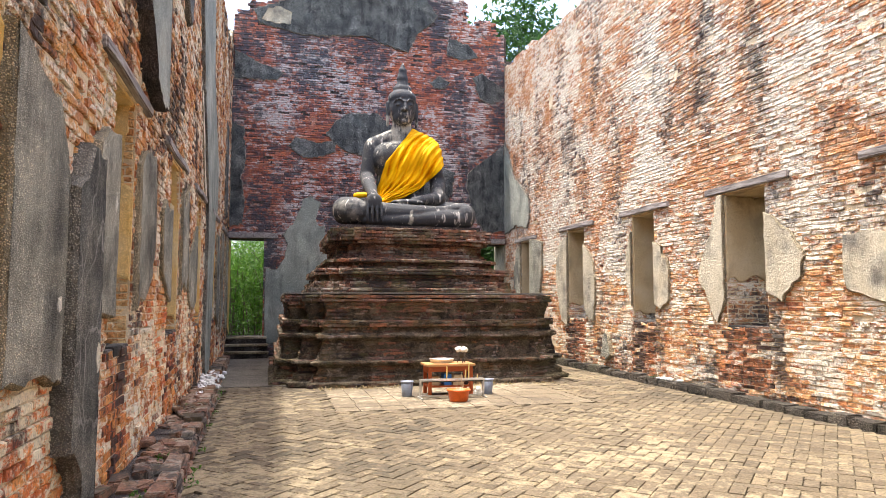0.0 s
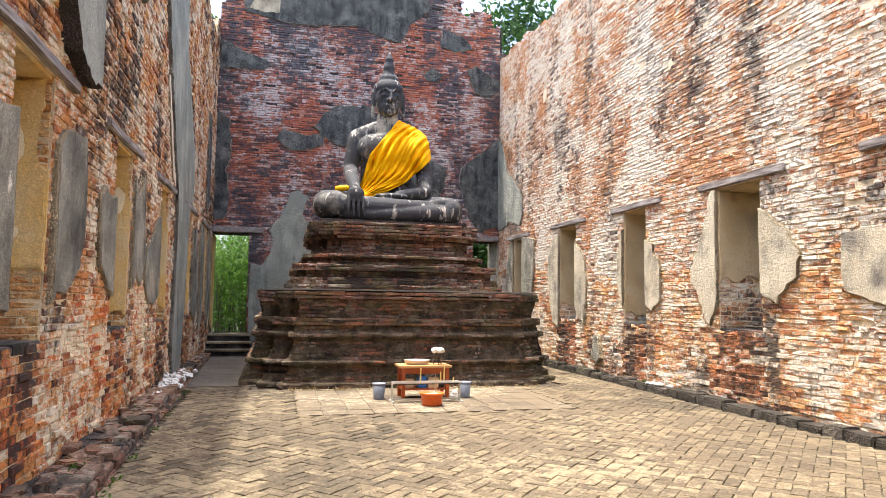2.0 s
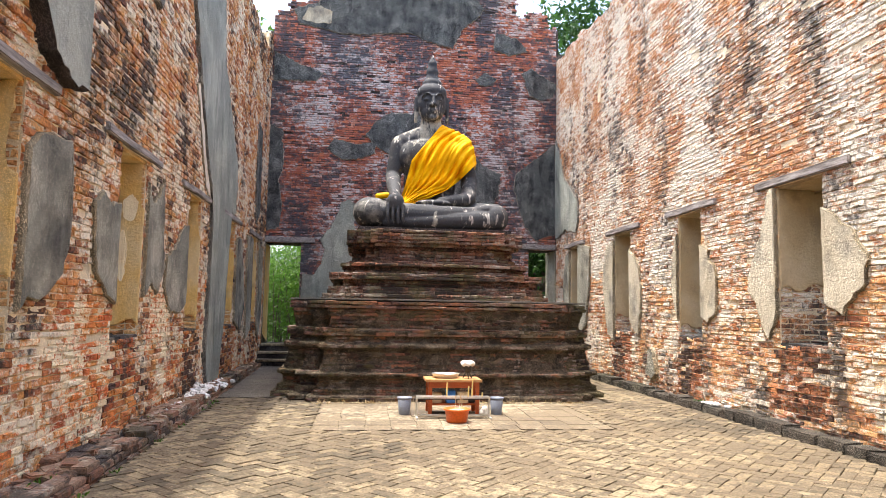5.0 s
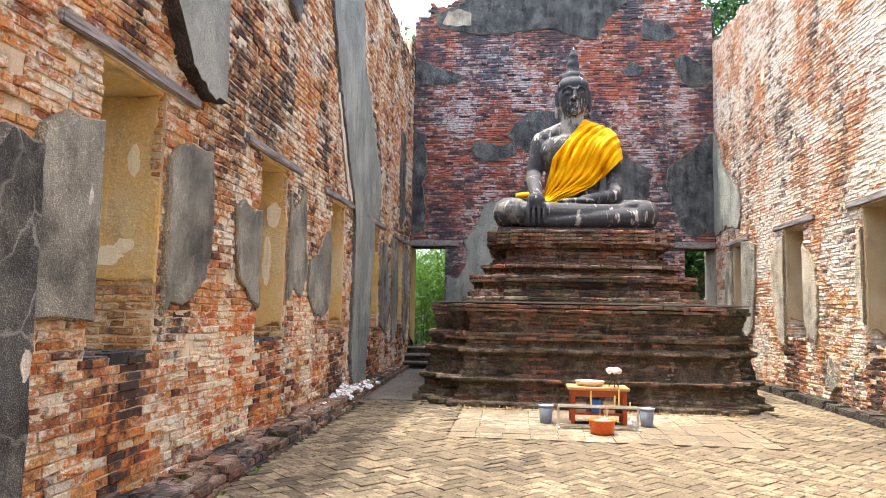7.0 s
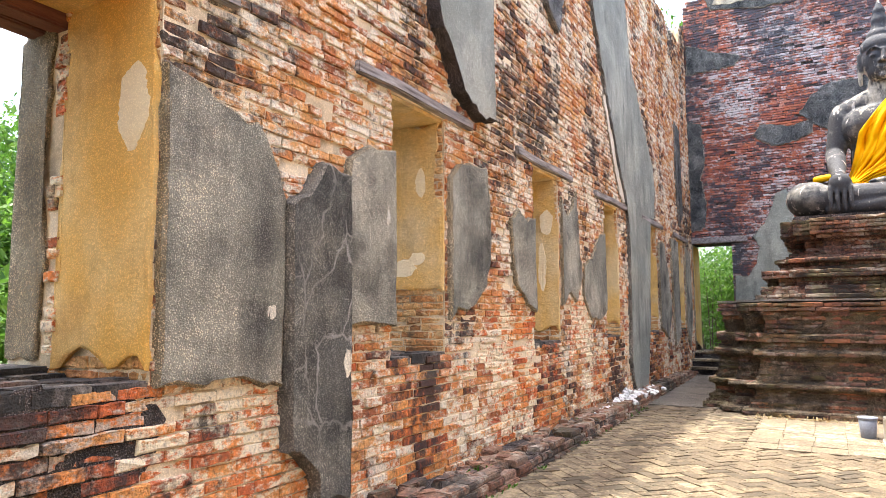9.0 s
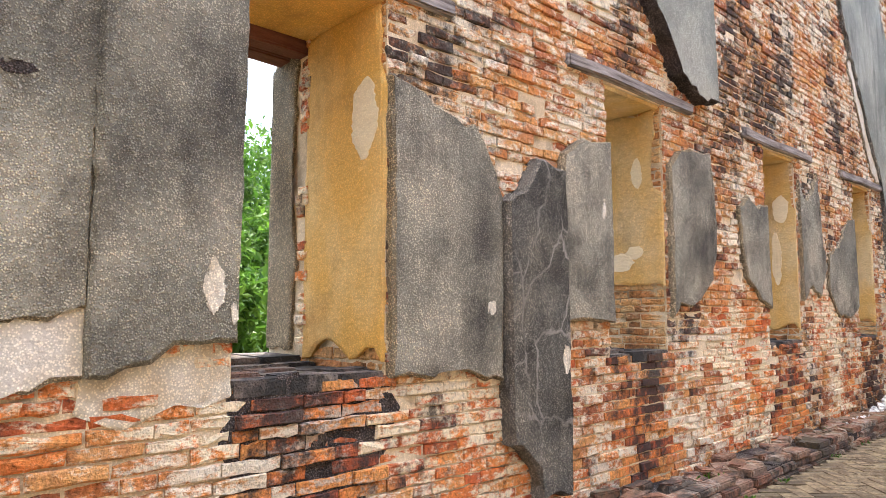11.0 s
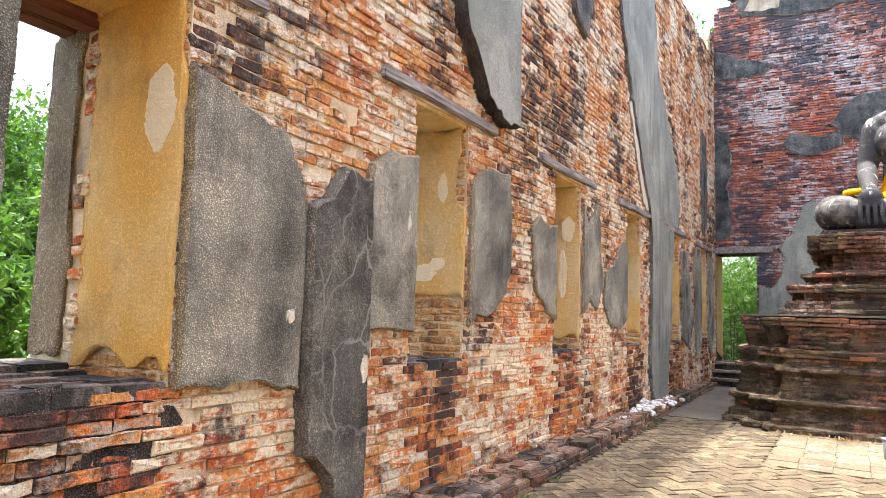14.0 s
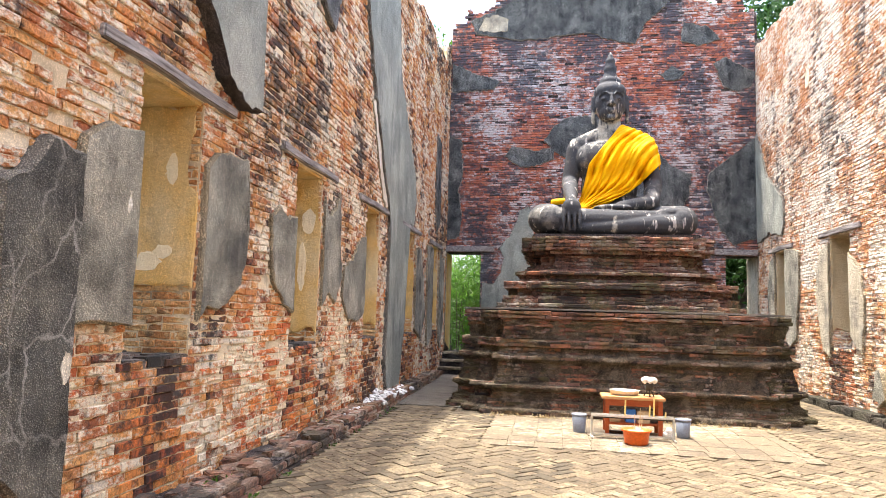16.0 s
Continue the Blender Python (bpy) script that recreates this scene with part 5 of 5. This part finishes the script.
for k in range(14):
    r = pile_rng.uniform(0.02, 0.05)
    bmesh.ops.create_icosphere(bm, subdivisions=1, radius=r, matrix=pose(6.48 + pile_rng.normal(0, 0.04), 7.75 + pile_rng.normal(0, 0.16), 0.105 + r * 0.5) @ Matrix.Diagonal((1.2, 1, 0.7, 1)))
tagged(part("rubble_heap", bm, M_RUBBLE, None), "few white plaster lumps on the dark kerb", "rubble", kind="stuff")

# small weeds in the joints
weed_rng = np.random.default_rng(12)
spots = [(kerb_edge(y) + 0.03, y, 0.0) for y in weed_rng.uniform(2.0, 9.0, 12)] + [(kerb_edge(y) - 0.22, y, 0.12) for y in weed_rng.uniform(1.0, 7.0, 8)] + [(6.5, 7.95, 0.11), (6.45, 8.05, 0.11)]
tagged(part("weeds", leaves_mesh("weeds", spots, (0.03, 0.05, 0.010), 420, 0.035, weed_rng, -0.8), M_LEAF, None), "small green weeds growing along the brick ledge", "weeds", kind="stuff")
litter_rng = np.random.default_rng(21)
spots = [(x, 8.62 - abs(litter_rng.normal(0, 0.05)), 0.01) for x in litter_rng.uniform(0.9, 4.9, 60)]
M_DRY = leaf_material("dry_leaves", (0.22, 0.13, 0.05), (0.5, 0.4, 0.22))
tagged(part("leaf_litter", leaves_mesh("leaf_litter", spots, (0.08, 0.04, 0.004), 420, 0.05, litter_rng, 0), M_DRY, None), "dry fallen leaves along the foot of the plinth", "leaves", kind="stuff")

# ---- outside ----
make_tree(9.6, 21.5, 0.36, 15.0, 4.6, 15000, 0.26, M_LEAF_D, "tall tree with dark green leaves behind the ruin", 1, (-0.6, 0.4))
make_tree(-4.6, 22.0, 0.25, 12.0, 2.9, 8000, 0.22, M_LEAF, "leafy green tree standing beyond the back wall", 2)
make_tree(7.3, 20.0, 0.25, 4.6, 2.4, 14000, 0.2, M_LEAF_D, "low dark leafy tree outside the back doorway", 3)
make_tree(9.4, 23.5, 0.25, 5.6, 2.8, 14000, 0.22, M_LEAF_D, "dark leafy tree standing farther behind the doorway", 4)
for i, (x, y, h, r) in enumerate(((-5.6, 2.6, 1.9, 1.3), (-5.2, 4.6, 2.1, 1.3), (-6.6, 6.0, 2.2, 1.5), (-4.8, 1.2, 1.5, 1.0), (-6.8, 1.6, 2.2, 1.5), (-9.5, 6.5, 4.6, 2.6), (-8.6, 10.5, 5.0, 2.6), (-12.5, 3.5, 5.0, 3.0), (-7.6, 3.2, 3.4, 1.8), (-11.0, 14.5, 5.6, 3.0), (-14.5, 8.5, 5.6, 3.2))):
    make_tree(x, y, 0.13, h, r, 14000, 0.125, M_LEAF, "bushy green tree growing outside the ruin's windows", 10 + i)

bamboo_rng = np.random.default_rng(4)
bm = bmesh.new()
tips = []
for k in range(170):
    x, y = bamboo_rng.uniform(-4.5, 2.6), bamboo_rng.uniform(18.2, 21.5)
    h, lx, ly = bamboo_rng.uniform(2.6, 5.0), bamboo_rng.normal(0, 0.8), bamboo_rng.normal(-0.3, 0.4)
    prev = Vector((x, y, -0.1))
    for s in range(1, 6):
        t = s / 5
        q = Vector((x + lx * t * t, y + ly * t * t, h * t - 0.25 * h * t ** 3))
        add_tube(bm, prev, q, 0.022 * (1.15 - t), 0.022 * (1.0 - t) + 0.003, 5)
        if t > 0.05:
            tips.append(q)
        prev = q
thicket = tagged(new("bamboo_thicket"), "dense bright green bamboo thicket behind the doorway", "bamboo", kind="stuff")
part("stems", bm, M_BARK, thicket)
part("foliage", leaves_mesh("foliage", tips, (0.34, 0.34, 0.34), 60000, 0.17, bamboo_rng, 0.5, 0.2), M_BAMBOO, thicket)

# ---- masonry, brick by brick ----


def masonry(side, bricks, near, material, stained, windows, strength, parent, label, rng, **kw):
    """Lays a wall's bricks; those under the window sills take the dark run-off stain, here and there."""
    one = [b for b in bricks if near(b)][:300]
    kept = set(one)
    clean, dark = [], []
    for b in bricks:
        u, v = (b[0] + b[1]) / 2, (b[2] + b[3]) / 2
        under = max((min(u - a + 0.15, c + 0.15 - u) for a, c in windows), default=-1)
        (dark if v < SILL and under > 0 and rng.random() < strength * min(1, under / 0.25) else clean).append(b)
    spoilt = set(dark)
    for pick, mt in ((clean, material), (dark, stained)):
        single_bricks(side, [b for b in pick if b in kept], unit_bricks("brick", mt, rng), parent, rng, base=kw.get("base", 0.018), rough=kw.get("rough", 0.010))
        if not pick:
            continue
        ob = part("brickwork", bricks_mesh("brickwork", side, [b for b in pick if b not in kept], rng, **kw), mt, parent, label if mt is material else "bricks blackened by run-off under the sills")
        tagged(ob, kind="stuff")


rng = np.random.default_rng(101)
lh = [(a, c, SILL, HEAD + 0.02) for a, c in LEFT_WINDOWS]
bl = rows_of_bricks(rng, FRONT_Y, BY - 0.02, 0.0, 8.6, holes=lh, top=left_top)
# mortar still clings to the bricks below the fallen plaster


def limed(b):
    u, z = b[0], b[2]
    if z < 1.32 and (u < 0.0 and z > 0.55 - 0.25 * math.sin(u * 3.1) or 0.95 + 0.35 * math.sin(z * 7.0) < u < 2.2 + 0.15 * math.sin(z * 9.0)):
        return True
    if z > 1.75 or u < 2.3 or any(a - 0.1 < u < c + 0.15 for a, c in LEFT_WINDOWS):
        return False
    # cream mortar low between windows, spread wider to stand in for floor bounce
    return noise.noise(Vector((u * 0.9, z * 1.3, 4.2))) + 0.35 * noise.noise(Vector((u * 5, z * 7, 1.0))) > -0.02 + 0.25 * (z - 0.9) ** 2


smeared = [b for b in bl if limed(b)]
near = {id(b) for b in smeared}
bl = [b for b in bl if id(b) not in near]
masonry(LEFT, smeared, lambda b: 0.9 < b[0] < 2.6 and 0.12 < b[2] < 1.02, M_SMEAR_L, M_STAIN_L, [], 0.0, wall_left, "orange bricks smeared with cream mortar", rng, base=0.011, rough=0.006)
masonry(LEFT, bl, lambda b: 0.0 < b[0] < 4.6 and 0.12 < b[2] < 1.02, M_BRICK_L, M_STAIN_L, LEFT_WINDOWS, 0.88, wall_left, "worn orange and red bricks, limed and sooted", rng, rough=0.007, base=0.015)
rh = [(a, c, SILL, HEAD + 0.02) for a, c in RIGHT_WINDOWS] + [(12.36, 12.58, 6.02, 6.32), (9.9, 10.05, 5.1, 5.2)]
br = rows_of_bricks(rng, FRONT_Y, BY - 0.02, 0.0, 8.6, tall=0.061, holes=rh, top=right_top)


def bared(b):
    u, z = b[0], b[2]
    n = noise.noise(Vector((u * 0.55, z * 0.9, 7.7))) + 0.5 * noise.noise(Vector((u * 2.1, z * 3.2, 2.5))) + 0.3 * noise.noise(Vector((u * 6, z * 9, 2.5)))
    return n > max(-0.5, 0.55 * abs(z - 0.7) - 0.6) - (0.25 if 2.9 < z < 3.7 else 0.0) and z < 4.6


bare = [b for b in br if bared(b)]
held = set(bare)
br = [b for b in br if b not in held]
masonry(RIGHT, bare, lambda b: 3.6 < b[0] < 9.0 and 0.15 < b[2] < 0.95, M_BARE_R, M_STAIN_R, RIGHT_WINDOWS, 0.8, wall_right, "bare orange bricks with thin lime joints", rng, rough=0.004, base=0.012)
masonry(RIGHT, br, lambda b: 3.6 < b[0] < 9.0 and 0.15 < b[2] < 0.95, M_BRICK_R, M_STAIN_R, RIGHT_WINDOWS, 0.8, wall_right, "pale limed orange bricks", rng, rough=0.004, base=0.012)
bh = [(a, c, 0, DOOR_HEAD) for a, c in DOORS]
bb = rows_of_bricks(rng, LX + 0.01, RX - 0.01, 0.0, 11.2, tall=0.061, holes=bh, top=back_top)
tagged(part("brickwork", bricks_mesh("brickwork", BACK, bb, rng, rough=0.006), M_BRICK_B, wall_back, "dark red and purple-grey bricks"), kind="stuff")
# bricks bared in the window jambs
for x, way, wins, wall, mt in ((LX, 1, LEFT_WINDOWS[1:], wall_left, M_JAMB), (RX, -1, RIGHT_WINDOWS[2:], wall_right, M_BRICK_R)):
    for a, c in wins:
        jamb = Side((x, c, 0), (-way, 0, 0), (0, -1, 0))
        rows = rows_of_bricks(rng, 0.01, 0.74, SILL, HEAD - 0.04)
        tagged(part("jamb_bricks", bricks_mesh("jamb_bricks", jamb, rows, rng, base=0.006, rough=0.003), mt, wall), kind="stuff")
        rows = rows_of_bricks(rng, 0.70, 0.82, SILL, HEAD - 0.05, lengths=(0.12,))
        tagged(part("jamb_bricks", bricks_mesh("jamb_bricks", jamb, rows, rng, base=0.036, rough=0.008, lost=0.3), M_SMEAR_L, wall), kind="stuff")


def plinth_bricks(profile, rings, z0, z1, tall):
    """Faces and bricks of the plinth, course by course."""
    out = {}
    z = z0
    while z < z1 - 0.03:
        d = reach(profile, z + tall / 2)
        for r, (hw, ya, yb) in enumerate(rings):
            w = hw + d
            for key, side, length in (((r, "f"), Side((CX - w, ya - d, 0), (1, 0, 0), (0, -1, 0)), 2 * w),
                                      ((r, "l"), Side((CX - w, ya - d, 0), (0, 1, 0), (-1, 0, 0)), yb - ya + 2 * d),
                                      ((r, "r"), Side((CX + w, ya - d, 0), (0, 1, 0), (1, 0, 0)), yb - ya + 2 * d)):
                got = rows_of_bricks(rng, 0.0, length, z, z + tall * 0.7, tall=tall, lengths=(0.2, 0.28, 0.4), joint=0.008)
                out.setdefault(key, []).append((side, got))
        z += tall
    return out


for nm, prof, rings, z0, z1 in (("lower_bricks", LOW, LOW_RINGS, 0.0, 1.50), ("upper_bricks", HIGH, HIGH_RINGS, 1.52, 2.78)):
    faces = plinth_bricks(prof, rings, z0, z1, 0.06)
    count = 0
    metas = unit_bricks("brick", M_BRICK_P, rng)
    joined = []
    for (r, way), courses in faces.items():
        for side, got in courses:
            if way == "f" and r == 2 and nm == "lower_bricks" and count < 285:
                single_bricks(side, got, metas, plinth, rng, base=0.0, rough=0.012, deep=0.12)
                count += len(got)
            else:
                joined.append(bricks_mesh(nm, side, got, rng, rough=0.012, lost=0.015, deep=0.12, base=0.004, sag=0.003))
    pts, fcs, at = [], [], 0
    for me in joined:
        co = np.empty(len(me.vertices) * 3)
        me.vertices.foreach_get("co", co)
        pts.append(co.reshape(-1, 3))
        fcs += [tuple(i + at for i in p.vertices) for p in me.polygons]
        at += len(me.vertices)
        bpy.data.meshes.remove(me)
    me = bpy.data.meshes.new(nm)
    me.from_pydata(np.concatenate(pts).tolist(), [], fcs)
    tagged(part(nm, me, M_BRICK_P, plinth, "blackened dark red bricks with moss"), kind="stuff")

# paving: herringbone bricks, slabs before the plinth
pave = []
PL, PW = 0.23, 0.115
for i in range(-110, 110):
    for j in range(-75, 75):
        # each step of the weave lays one brick along and one across
        bx, by = i * PW + j * PL, i * PW - j * PL
        for cx, cy, a in ((bx + PL / 2, by + PW / 2, 0), (bx + PW / 2, by + PW + PL / 2, 90)):
            x, y = (cx - cy) * 0.7071 + 2.8, (cx + cy) * 0.7071 + 4.0
            pave.append((x, y, a + 45))


def paved(x, y):
    if not (kerb_edge(y) + 0.04 < x < 6.33 and FRONT_Y + 0.1 < y < BY - 0.1):
        return False
    if 0.95 < x < 4.55 and 6.38 < y < 8.62:
        return False
    if y > 8.72 and CX - 2.55 < x < CX + 2.55:
        return False
    return not (y > 9.2 and x < 0.7)


pave = [p for p in pave if paved(p[0], p[1])]
pave.sort(key=lambda p: (p[0] - 2.6) ** 2 + (p[1] - 3.4) ** 2)
flat_rng = np.random.default_rng(55)
metas = []
for k in range(8):
    bm = bmesh.new()
    add_box(bm, -PL / 2 + 0.0028, PL / 2 - 0.0028, -PW / 2 + 0.0028, PW / 2 - 0.0028, -0.03, 0.0)
    top = [f for f in bm.faces if f.normal.z > 0.9][0]
    got = bmesh.ops.inset_region(bm, faces=[top], thickness=0.008)
    for v in top.verts:
        v.co.z += 0.004
    for v in bm.verts:
        if v.co.z > -0.01:
            v.co += Vector(flat_rng.normal(0, 0.0026, 3))
    me = bpy.data.meshes.new("paving_brick")
    bm.to_mesh(me)
    bm.free()
    me.materials.append(M_PAVER)
    metas.append(me)
for x, y, a in pave[:300]:
    ob = new("paving_brick", metas[int(flat_rng.integers(8))])
    ob.parent = floor
    ob.matrix_basis = pose(x, y, flat_rng.normal(0.0, 0.0015), flat_rng.normal(0, 0.35), flat_rng.normal(0, 0.35), a + flat_rng.normal(0, 0.8))
pts, fcs, at = [], [], 0
src = []
for me in metas:
    src.append((np.array([(*v.co, 1) for v in me.vertices]), [tuple(p.vertices) for p in me.polygons]))
for x, y, a in pave[300:]:
    co, polys = src[int(flat_rng.integers(8))]
    m = np.array(pose(x, y, flat_rng.normal(0.0, 0.0015), flat_rng.normal(0, 0.35), flat_rng.normal(0, 0.35), a + flat_rng.normal(0, 0.8)))
    pts.append((co @ m.T)[:, :3])
    fcs += [tuple(i + at for i in p) for p in polys]
    at += len(co)
me = bpy.data.meshes.new("paving")
me.from_pydata(np.concatenate(pts).tolist(), [], fcs)
tagged(part("paving", me, M_PAVER, floor, "worn tan herringbone paving bricks"), kind="stuff")
y = 6.40
while y < 8.6:
    x = 0.97
    while x < 4.5:
        w = 0.31 * flat_rng.uniform(0.95, 1.05)
        bm = bmesh.new()
        add_box(bm, x + 0.002, min(x + w, 4.54) - 0.002, y + 0.001, y + 0.31 - 0.001, -0.03, 0.003 + flat_rng.normal(0, 0.0012), 0.003)
        part("slab", bm, M_SLAB, floor)
        x += w
    y += 0.312
